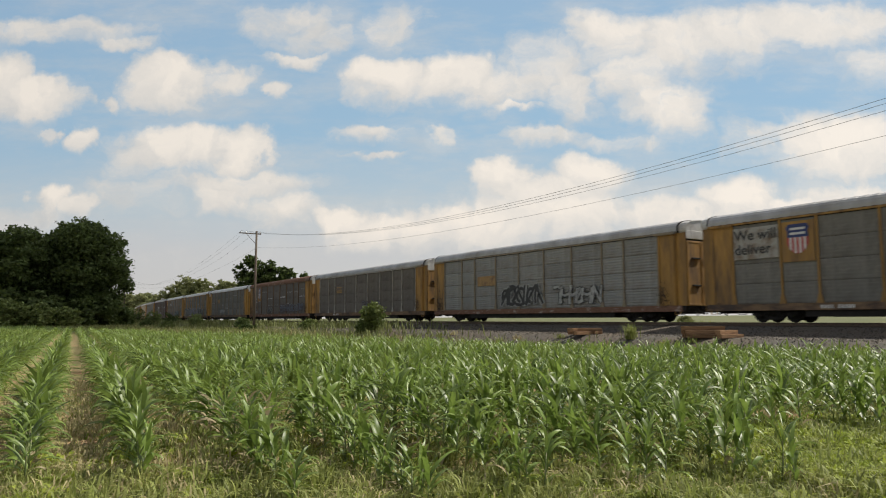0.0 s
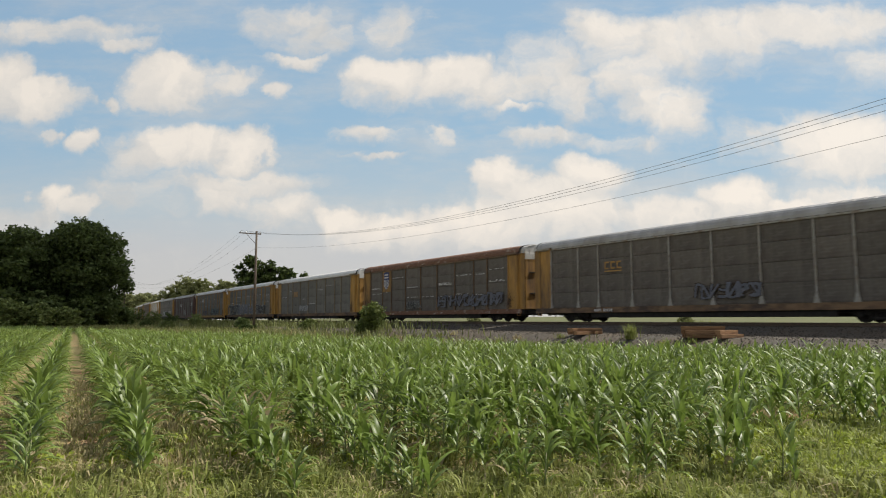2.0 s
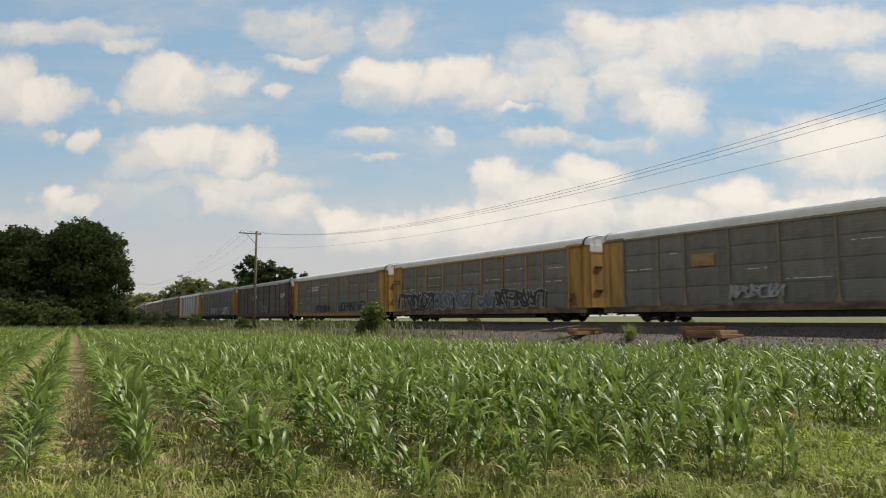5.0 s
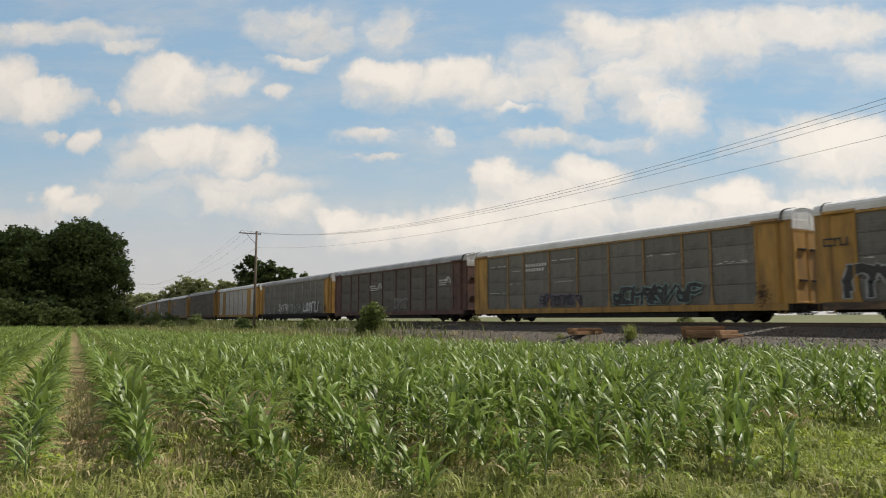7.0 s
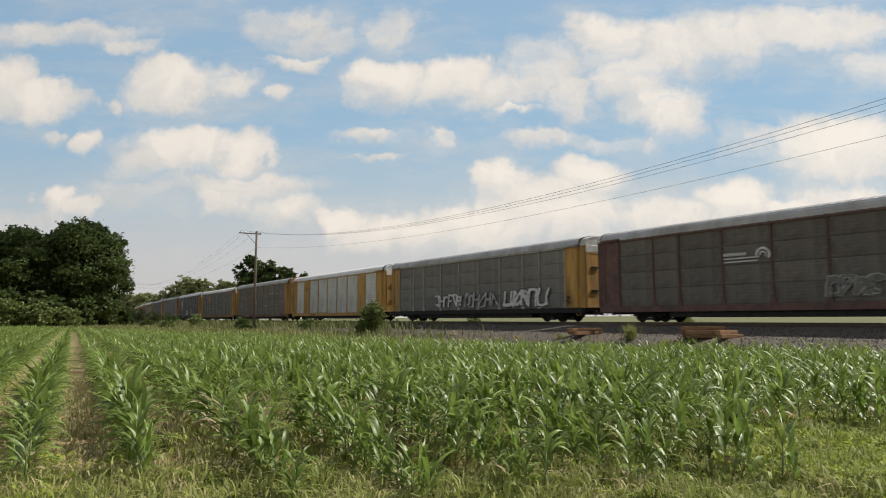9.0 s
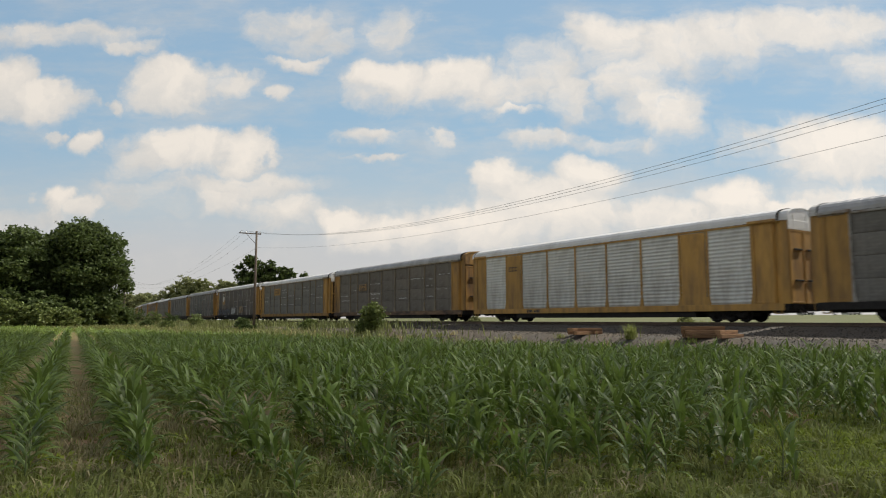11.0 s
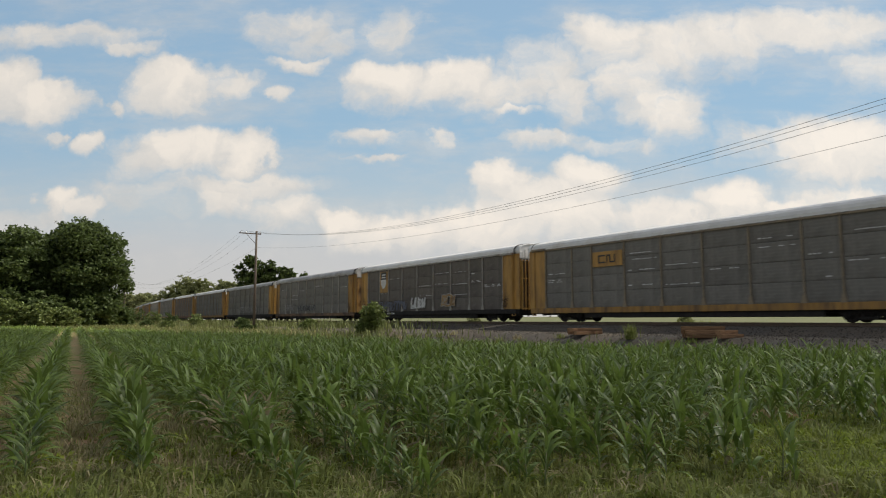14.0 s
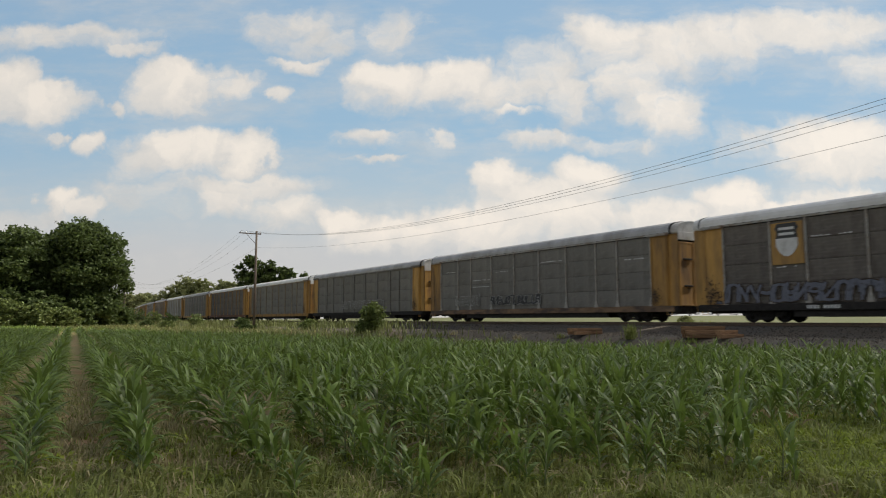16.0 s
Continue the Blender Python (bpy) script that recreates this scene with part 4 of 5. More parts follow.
def end_screen(car):
    """Upright bars in front of the end doors, pale above and yellow below, on two rails; an added dark sheet paints
    shade behind them.
    """
    for k in range(9):
        y = -1.28 + 0.32 * k
        top = 5.75 - 0.42 * (abs(y) / 1.36) ** 2
        post = part("screen_bar", cached(("bar", k if k < 5 else 8 - k), lambda: Build().tube([(0, 0, 0.9), (0, 0, 4.7)], 0.04, 6).mesh("screen_bar", YELLOW)), car, pose(HALF + 0.46, y, 0))
        part("bar_top", cached(("bar_top", k if k < 5 else 8 - k), lambda: Build().tube([(0, 0, 4.7), (0, 0, top)], 0.04, 6).mesh("bar_top", HOOD_PALE)), post)
    # added sheet whose dark colour stands for shaded doors between the bars
    part("screen_backing", cached(("screen_backing",), lambda: Build().box(-0.01, 0.01, -1.26, 1.26, 1.0, 4.7, 0.005).mesh("screen_backing", SOOT_AND_SHADE)), car, pose(HALF + 0.37, 0, 0))
    for z in (1.0, 3.3):
        part("screen_rail", cached(("screen_rail",), lambda: Build().box(-0.03, 0.03, -1.34, 1.34, 0, 0.07, 0.01).mesh("screen_rail", YELLOW)), car, pose(HALF + 0.42, 0, z))
    for y in (-1.25, 1.25):
        part("screen_arm", cached(("screen_arm",), lambda: Build().box(-0.2, 0.0, -0.03, 0.03, 0, 0.07, 0.01).mesh("screen_arm", YELLOW)), car, pose(HALF + 0.42, y, 1.0))


def train():
    S, G, Bn = SILVER, GREY, BROWN
    dk = (BLACK_PAINT, PALE_PAINT)
    lt = (BLACK_PAINT, WHITE_PAINT)
    spec = [
        ("grimy grey-panelled autorack car with yellow posts and slogan", G, YELLOW_GRIMY, ROOF_GREY, YELLOW_GRIMY, GRIMY_SILL),
        ("silver-grey autorack car with yellow ends and black graffiti", S, YELLOW_GRIMY, ROOF_GREY, POST_DULL, RUST),
        ("dusty dark grey autorack car with yellow ends, pale posts", Bn, YELLOW_GRIMY, ROOF_GREY, POST_PALE, GRIMY_SILL),
        ("grimy brown autorack car with a badly rusted roof", Bn, YELLOW_GRIMY, RUST, POST_RUSTY, RUST),
        ("grey autorack car with yellow ends and clean white roof", G, YELLOW, ROOF_WHITE, POST_DULL, GRIMY_SILL),
        ("grey autorack car with white roof and long graffiti", G, YELLOW, ROOF_WHITE, YELLOW, GRIMY_SILL),
        ("grey autorack car, bright yellow frame, teal and lilac graffiti", G, YELLOW, ROOF_WHITE, POST_OCHRE, YELLOW),
        ("dark maroon-brown autorack car with white emblem", Bn, MAROON, ROOF_GREY, MAROON, MAROON),
        ("dusty grey autorack car with white bubble graffiti", G, YELLOW, ROOF_GREY, POST_PALE, BLACK),
        ("bright silver autorack car with broad yellow posts", WHITE_PANEL, YELLOW, ROOF_WHITE, YELLOW, YELLOW),
        ("dusty grey-brown autorack car with ochre posts, emblem board", DUN, YELLOW_GRIMY, ROOF_GREY, POST_DULL, GRIMY_SILL),
        ("dull grey autorack car with ochre posts and yellow emblem board", G, YELLOW, ROOF_WHITE, POST_DULL, YELLOW_GRIMY),
        ("dark brown autorack car with pale posts and shield", Bn, YELLOW, ROOF_WHITE, POST_PALE, BLACK),
        ("dusty grey autorack car with ochre end and pale graffiti", G, YELLOW_GRIMY, ROOF_GREY, POST_PALE, GRIMY_SILL),
        ("dull grey autorack car with yellow end doors", G, YELLOW, ROOF_GREY, G, BLACK),
        ("grey autorack car with dull ochre posts, white roof", G, YELLOW_GRIMY, ROOF_WHITE, POST_DULL, YELLOW_GRIMY),
        ("brown autorack car with orange-yellow ends", Bn, YELLOW, ROOF_WHITE, POST_OCHRE, RUST),
        ("dusty grey autorack car far down the train", G, YELLOW, ROOF_GREY, POST_PALE, YELLOW),
        ("silver autorack car far down the train", S, YELLOW_GRIMY, ROOF_WHITE, POST_DULL, YELLOW_GRIMY),
        ("grimy brown autorack car far down the train", Bn, YELLOW, ROOF_GREY, POST_OCHRE, BLACK)]
    spec += [spec[17], spec[19], spec[18], spec[17], spec[19]]
    for k, row in enumerate(spec):
        CARS.append(autorack(*row, seed=k, rows=1 if k == 9 else 4, hood_mat=YELLOW_GRIMY if k == 10 else None, lift=0.12 if k in (0, 1, 10, 12, 13) else 0.0))
    c = CARS
    # slogan and shield
    board(c[0], -11.75, -9.22, 3.35, 5.05, POST_PALE, "faded white sign panel")
    writing("slogan", "We will\ndeliver", 0.76, BLACK_PAINT, c[0], pose(-11.68, OUT - 0.006, 4.38, 90), "black lettering")
    board(c[0], -9.02, -7.33, 3.05, 5.1, YELLOW_GRIMY)
    shield(c[0], -8.17, 4.2, 1.2, 1.5)
    number_bars(c[0], -7.2, 0.7, 10, WHITE_PAINT)
    graffiti(c[1], -3.7, 2.2, 1.15, 2.85, (PALE_PAINT, BLACK_PAINT), 3)
    graffiti(c[1], 2.3, 7.9, 1.2, 2.6, (BLACK_PAINT, PALE_PAINT), 5)
    board(c[1], -6.8, -4.3, 2.9, 3.7, POST_OCHRE)
    letter_bars(c[2], -5.8, 3.7, 3, 0.5, YELLOW, underline=True)
    graffiti(c[2], 0.2, 4.6, 1.3, 2.3, (SOOT_AND_SHADE, SLATE_PAINT), 31)
    number_bars(c[2], -7.6, 0.7, 10, WHITE_PAINT)
    board(c[3], -9.02, -7.33, 3.0, 5.1, YELLOW_GRIMY)
    shield(c[3], -8.17, 4.15, 1.25, 1.75, BLUE_PAINT, BLUE_PAINT, WHITE_PAINT, "dark blue and white shield emblem")
    graffiti(c[3], -11.2, -8.9, 1.25, 1.9, (PALE_PAINT, BLACK_PAINT), 11)
    graffiti(c[3], -4.1, -1.0, 1.2, 2.0, (PALE_PAINT, BLACK_PAINT), 12)
    graffiti(c[3], 1.6, 11.0, 1.25, 2.4, (SOOT_AND_SHADE, SLATE_PAINT), 13)
    board(c[4], -6.7, -5.2, 3.2, 3.9, POST_OCHRE)
    graffiti(c[4], -4.4, -1.2, 1.3, 2.1, (SLATE_PAINT, PALE_PAINT), 14)
    graffiti(c[5], -12.6, -6.0, 0.95, 2.8, (PALE_PAINT, BLACK_PAINT), 15)
    graffiti(c[5], -5.8, 3.0, 1.0, 2.8, (PALE_PAINT, SLATE_PAINT), 16)
    graffiti(c[5], 3.1, 9.4, 1.05, 2.6, (PALE_PAINT, BLACK_PAINT), 32)
    part("emblem", bars_mesh("emblem", [(-0.55, -0.05, 0.12, 0.2), (-0.55, -0.47, -0.2, 0.2), (-0.55, -0.05, -0.2, -0.12), (-0.02, 0.06, -0.2, 0.2), (-0.02, 0.3, 0.12, 0.2),
                                        (0.22, 0.3, -0.2, 0.2), (0.22, 0.6, -0.2, -0.12), (0.52, 0.6, -0.2, 0.2)], BLACK_PAINT), c[5], pose(-12.75, OUT - 0.02, 3.85))
    graffiti(c[6], -5.4, -1.2, 1.15, 2.0, (LILAC_PAINT, BLACK_PAINT), 17)
    graffiti(c[6], 1.7, 8.9, 1.05, 2.4, (TEAL_PAINT, BLACK_PAINT), 18, "teal sprayed graffiti")
    striped_emblem(c[7], -2.2, 3.6, 2.0)
    striped_emblem(c[7], 10.9, 3.6, 1.2)
    graffiti(c[7], 1.2, 4.2, 1.25, 2.3, (PALE_PAINT, GREY), 19)
    graffiti(c[8], -5.4, -0.6, 1.2, 2.4, lt, 20)
    graffiti(c[8], -0.6, 4.6, 1.15, 2.5, (BLACK_PAINT, PALE_PAINT), 21)
    graffiti(c[8], 4.7, 10.2, 1.1, 2.7, lt, 22)
    board(c[9], -9.02, -7.33, SILL_Z, EAVE_Z - 0.2, YELLOW)
    board(c[9], 7.33, 9.02, SILL_Z, EAVE_Z - 0.2, YELLOW)
    board(c[10], -6.7, -4.9, 3.3, 4.0, POST_OCHRE)
    letter_bars(c[10], -5.8, 3.72, 3, 0.42, BLACK_PAINT, underline=True)
    number_bars(c[10], -7.0, 0.7, 10, WHITE_PAINT)
    board(c[11], -7.1, -4.48, 3.65, 4.65, YELLOW)
    part("emblem", bars_mesh("emblem", [(-0.75, -0.1, 0.18, 0.27), (-0.75, -0.64, -0.27, 0.27), (-0.75, -0.1, -0.27, -0.18), (0.0, 0.1, -0.27, 0.27), (0.0, 0.35, 0.18, 0.27),
                                        (0.25, 0.35, -0.27, 0.27), (0.25, 0.75, -0.27, -0.18), (0.65, 0.75, -0.27, 0.27)], BLACK_PAINT), c[11], pose(-5.8, OUT - 0.006, 4.15))
    board(c[12], -9.02, -7.33, 2.95, 5.1, YELLOW)
    shield(c[12], -8.17, 4.2, 1.25, 1.7, BLACK_PAINT, WHITE_PAINT, WHITE_PAINT, "black and white shield emblem")
    for car in (c[11], c[12]):
        end_screen(car)
    graffiti(c[12], -2.6, 0.2, 1.2, 2.3, (PALE_PAINT, WHITE_PAINT), 23)
    graffiti(c[12], 2.8, 5.2, 1.3, 2.5, (PALE_PAINT, POST_OCHRE), 24)
    graffiti(c[12], -12.4, -3.2, 1.0, 2.1, (SOOT_AND_SHADE, SLATE_PAINT), 25)
    number_bars(c[12], -7.3, 0.7, 10, WHITE_PAINT)
    graffiti(c[13], -9.5, -6.0, 1.3, 2.3, (PALE_PAINT, GREY), 26)
    graffiti(c[13], -4.5, 2.0, 1.3, 2.1, (PALE_PAINT, BLACK_PAINT), 27)
    graffiti(c[14], -4.5, 6.0, 1.3, 2.3, (PALE_PAINT, GREY), 28)
    for k in (1, 2, 3, 4, 5, 6, 8, 12, 13, 14, 15):
        soot_smear(c[k], 12.15 + 0.05 * (k % 3), 1.5, 0.55, 70 + k)
    for k in (1, 3, 12):
        soot_smear(c[k], -12.5, 1.45, 0.7, 90 + k)
    for k, n in ((3, 22), (5, 10), (6, 10), (10, 18), (11, 16), (12, 16), (4, 6), (13, 6)):
        stencils(c[k], 40 + k, n)
    letter_bars(c[9], -8.17, 4.05, 3, 0.34, BLACK_PAINT)
    number_bars(c[9], -6.6, 0.7, 9, BLACK_PAINT)
    for z, n in ((4.1, 8), (3.75, 7)):
        part("lettering", bars_mesh("lettering", [(0.3 * q, 0.3 * q + 0.2, 0, 0.22) for q in range(n)], WHITE_PAINT), c[6], pose(-6.9, OUT + 0.03, z))


train()


# ---- poles and wires along the near side of the track
POLE_OFF = -9.6
POLE_TOP = EYE + 10.3


def pole_place(s):
    """The poles keep to a straight line where the track bends."""
    c = FOOT + POLE_OFF
    return c * SIDE[0] + s * AWAY[0], c * SIDE[1] + s * AWAY[1], TURN - math.pi / 2


def utility_pole(s, label):
    x, y, h = pole_place(s)
    g = height(x, y) - 0.3
    thing = tagged(new("utility_pole"), label, "utility pole", "poles along the track")
    thing.matrix_basis = pose(x, y, g, 0, 0, math.degrees(h))
    top = POLE_TOP - g
    part("shaft", Build().tube([(0, 0, 0), (0.01, 0, top * 0.5), (0, 0.02, top + 0.25)], [0.17, 0.15, 0.115], 12).mesh("shaft", POLE, smooth=True), thing)
    part("crossarm", Build().box(-0.06, 0.06, -2.0, 0.6, top - 0.12, top, 0.01).mesh("crossarm", POLE), thing, pose(-0.14, 0, 0))
    for q in (-1.4,):
        part("brace", Build().tube([(-0.14, q * 0.85, top - 0.1), (-0.12, 0, top - 1.3)], 0.025, 6).mesh("brace", STEEL), thing)
    for y in (-1.8, -1.2, 0.0, 0.5):
        part("insulator", Build().lathe([(0.02, 0), (0.07, 0.02), (0.05, 0.06), (0.07, 0.1), (0.04, 0.16), (0.01, 0.2)], 10, "z").mesh("insulator", GLASSY), thing,
             pose(-0.14, y, top))
    return thing


for s, text in ((80, "weathered brown timber utility pole with one crossarm"), (180, "distant timber utility pole beside the trees"), (-20, "timber utility pole beside the railway bank")):
    utility_pole(s, text)


def wires():
    for s0, s1 in ((80, -20), (180, 80)):
        for lat, drop, sag, r in ((-1.8, 0.2, 4.04, 0.008), (-1.2, 0.2, 4.01, 0.008), (0.0, 0.2, 3.85, 0.008), (0.15, -1.7, 2.6, 0.007)):
            pts = []
            for k in range(33):
                f = k / 32
                x, y, _ = pole_place(s0 + (s1 - s0) * f)
                pts.append((x + lat * SIDE[0], y + lat * SIDE[1], POLE_TOP + drop - sag * 4 * f * (1 - f)))
            tagged(new("power_line", Build().tube(pts, r, 5).mesh("power_line", WIRE)), "thin sagging wire strung between timber poles", "power line", "wires between the poles")


wires()


# ---- plants
def fast_mesh(name, verts, quads, mats, index=None):
    me = bpy.data.meshes.new(name)
    nv, nf = len(verts), len(quads)
    me.vertices.add(nv)
    me.vertices.foreach_set("co", np.ascontiguousarray(verts, dtype=np.float32).ravel())
    me.loops.add(nf * 4)
    me.loops.foreach_set("vertex_index", np.ascontiguousarray(quads, dtype=np.int32).ravel())
    me.polygons.add(nf)
    me.polygons.foreach_set("loop_start", np.arange(0, nf * 4, 4, dtype=np.int32))
    for m in mats:
        me.materials.append(m)
    if index is not None:
        me.polygons.foreach_set("material_index", np.ascontiguousarray(index, dtype=np.int32))
    me.update(calc_edges=True)
    me.validate()
    return me


def crown_cloud(rng, lobes, leaves, size):
    """Leaf clumps through lobes (x, y, z, rx, ry, rz), thicker towards the outside, with gaps."""
    vol = np.array([l[3] * l[4] * l[5] for l in lobes]) ** 0.8
    vol /= vol.sum()
    P = []
    for l, w in zip(lobes, vol):
        clumps = max(10, int(leaves * w / 42))
        d = rng.normal(size=(clumps, 3))
        d /= np.linalg.norm(d, axis=1)[:, None]
        rad = rng.uniform(0.25, 1.0, clumps) ** 0.45 * rng.uniform(0.86, 1.1, clumps)
        c = np.array(l[:3]) + d * rad[:, None] * np.array(l[3:])
        spread = 0.2 * (l[3] * l[4] * l[5]) ** (1 / 3) + 0.12
        for q in c:
            k = 25
            P.append(q + rng.normal(size=(k, 3)) * spread * np.array((0.6, 0.6, 0.38)))
    P = np.concatenate(P)
    n = len(P)
    a = rng.normal(size=(n, 3))
    a[:, 2] *= 0.6
    a /= np.linalg.norm(a, axis=1)[:, None]
    b = np.cross(a, rng.normal(size=(n, 3)))
    b /= np.linalg.norm(b, axis=1)[:, None]
    s = 1.26 * size * rng.uniform(0.6, 1.3, n)[:, None]
    V = np.stack([P - a * s, P + b * s * 0.5, P + a * s, P - b * s * 0.5], 1).reshape(-1, 3)
    return V, np.arange(4 * n).reshape(-1, 4)


def tree(x, y, lobes, trunk_r, label, mat, leaves, size, seed, name="tree", group="trees by the railway", category="tree"):
    rng = np.random.default_rng(seed)
    rnd = random.Random(seed)
    z = height(x, y)
    thing = tagged(new(name), label, category, group)
    thing.location = (x, y, z - 0.1)
    top = max(l[2] for l in lobes)
    b = Build()
    pts = [(0, 0, 0), (0.1, 0.05, top * 0.25), (-0.1, 0.1, top * 0.55), (0.05, 0, top * 0.9)]
    b.tube(pts, [trunk_r * 1.3, trunk_r, trunk_r * 0.7, trunk_r * 0.25], 10)
    part("trunk", b.mesh("trunk", BARK, smooth=True), thing)
    for l in lobes:
        h0 = min(l[2] * 0.45, top * 0.4)
        b = Build()
        e = Vector(l[:3])
        p0 = Vector((0, 0, h0))
        mid = (p0 + e) / 2 + Vector((rnd.uniform(-0.4, 0.4), rnd.uniform(-0.4, 0.4), 0.4))
        b.tube([p0, mid, e, e + Vector((l[3] * 0.4, 0, l[5] * 0.5))], [trunk_r * 0.5, trunk_r * 0.36, trunk_r * 0.22, trunk_r * 0.06], 7)
        part("limb", b.mesh("limb", BARK, smooth=True), thing)
    V, F = crown_cloud(rng, lobes, leaves, size)
    part("crown", fast_mesh("crown", V, F, (mat,)), thing)
    return thing


def lobes_of(seed, n, rx, ry, z0, z1, r):
    """Lobes of a broad crown between two heights."""
    rnd = random.Random(seed)
    out = []
    for k in range(n):
        f = (k + 0.5) / n
        a = k * 2.4 + rnd.uniform(-0.4, 0.4)
        w = math.sin(math.pi * min(0.92, 0.2 + 0.75 * f)) ** 0.7
        q = rnd.uniform(0.45, 0.95)
        out.append((rx * w * q * math.cos(a), ry * w * q * math.sin(a), z0 + (z1 - z0) * f, r * rnd.uniform(0.8, 1.2), r * rnd.uniform(0.8, 1.2), r * rnd.uniform(0.6, 0.9)))
    return out


def trees():
    tree(-69.4, 130, lobes_of(1, 28, 8.0, 6, 4.2, 18.5, 4.2), 0.5, "large dark broad-leaved tree beside the corn field", LEAF_DARK, 90000, 0.29, 1)
    tree(-78.5, 124, lobes_of(2, 20, 6.5, 6, 3.5, 16.3, 3.8), 0.45, "dark broad-leaved tree beside the corn field", LEAF_DARK, 60000, 0.29, 2)
    tree(-87, 120, lobes_of(3, 18, 6.0, 6, 3.5, 17.0, 3.6), 0.45, "dark broad-leaved tree with uneven crown", LEAF_DARK, 46000, 0.29, 3)
    tree(-92, 165, lobes_of(4, 12, 6.5, 5, 2.5, 9.5, 3.4), 0.35, "lower broad-leaved tree behind the corn", LEAF_DARK, 16000, 0.36, 4)
    for k, (x, y, w, h) in enumerate(((-65.0, 131, 2.2, 6.0), (-66, 124, 3.2, 6.5), (-70, 119, 4, 7), (-75, 116, 4, 7.5), (-81, 113, 4, 7), (-65, 138, 2.4, 5), (-73, 146, 4, 8))):
        tree(x, y, lobes_of(15 + k, 11, w * 0.8, w * 0.7, 0.9, h - 1.6, w * 0.55), 0.2, "low dark scrub tree under the larger ones", LEAF_DARK, 9000, 0.3, 15 + k)
    for k, (x, y, w, h) in enumerate(((-66, 104, 2.6, 5.2), (-61.8, 105, 2.5, 5.0), (-58.6, 107, 2.0, 4.2), (-70, 104, 2.6, 5.0))):
        tree(x, y, lobes_of(30 + k, 10, w * 0.8, w * 0.8, 0.8, h - 1.3, w * 0.55), 0.12, "bright green rounded hedge bush at the field edge", LEAF_LIGHT, 9000, 0.2, 30 + k, "bush", "hedge bushes", "bush")
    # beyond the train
    # rounded trees whose leaf colour is paled to paint in the haze
    for k, (x, y, hgt, w, mat) in enumerate(((-168, 420, 19, 12, LEAF_HAZED), (-158, 420, 26.5, 12, LEAF_HAZED), (-148, 420, 26, 11, LEAF_HAZED), (-133, 420, 25.5, 11, LEAF_HAZED), (-118, 420, 22, 9, LEAF_HAZED),
                                             (-205, 470, 19, 12, LEAF_HAZED), (-222, 480, 20, 12, LEAF_HAZED), (-182, 430, 14, 11, LEAF_HAZED))):
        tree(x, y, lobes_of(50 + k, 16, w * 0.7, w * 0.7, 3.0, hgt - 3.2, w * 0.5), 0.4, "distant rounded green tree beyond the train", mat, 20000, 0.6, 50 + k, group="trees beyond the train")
    for k, (x, y, hgt, w, mat) in enumerate(((-56.0, 200, 20.5, 6.0, LEAF_DARK), (-50.5, 200, 19.0, 4.6, LEAF_DARK), (-45.5, 198, 17.0, 4.4, LEAF_DARK), (-40.5, 200, 15.4, 3.4, LEAF_DARK), (-66, 235, 18, 6, LEAF_DARK))):
        tree(x, y, lobes_of(70 + k, 16, w * 0.75, w * 0.7, 5.0, hgt - 1.8, w * 0.4), 0.35, "dark open-crowned tree beyond the train", mat, 11000, 0.36, 70 + k, group="trees beyond the train")


trees()


def blades(rng, P, length, width, lean, mats_n=1):
    """Bent grass blades at the points P: two quads each."""
    n = len(P)
    a = rng.uniform(0, 2 * np.pi, n)
    d = np.stack([np.cos(a), np.sin(a), np.zeros(n)], 1)
    s = np.stack([-np.sin(a), np.cos(a), np.zeros(n)], 1)
    l = (length * rng.uniform(0.5, 1.3, n))[:, None]
    k = (lean * rng.uniform(0.2, 1.4, n))[:, None]
    w = (width * rng.uniform(0.6, 1.3, n))[:, None]
    up = np.array((0, 0, 1.0))
    m = P + d * l * k * 0.35 + up * l * 0.6
    t = P + d * l * k + up * l * (1 - 0.35 * k)
    V = np.stack([P - s * w, P + s * w, m - s * w * 0.8, m + s * w * 0.8, t - s * w * 0.1, t + s * w * 0.1], 1).reshape(-1, 3)
    base = np.arange(n)[:, None] * 6
    F = np.concatenate([base + np.array((0, 1, 3, 2)), base + np.array((2, 3, 5, 4))], 0)
    return V, F


def heights(x, y):
    """height() for whole arrays of near-side places."""
    c, s = x * SIDE[0] + y * SIDE[1], x * AWAY[0] + y * AWAY[1]
    o = np.where(s > BEND_AT, np.hypot(FOOT + BEND_R - c, s - BEND_AT) - BEND_R, FOOT - c)
    bed = RAIL - 0.21
    z = np.interp(np.abs(o), (0, 2.6, 5.5, 8.8, 10.6, 12.6, 1e5), (bed, bed, bed - 0.34, bed - 0.46, 0.12, 0.0, 0.0))
    near = 0.05 * np.sin(x * 0.9 + 1.3) * np.sin(y * 0.7) + 0.03 * np.sin(x * 2.3 + y * 1.7)
    return z + near * np.where(o > 10.5, 1.0, 0.25)


# ---- corn
ROW_TURN = radians(28.4)
ROW_DIR = np.array((-math.sin(ROW_TURN), math.cos(ROW_TURN)))
ROW_SIDE = np.array((math.cos(ROW_TURN), math.sin(ROW_TURN)))
ROW_GAP, ROW_ZERO = 1.06, -0.36


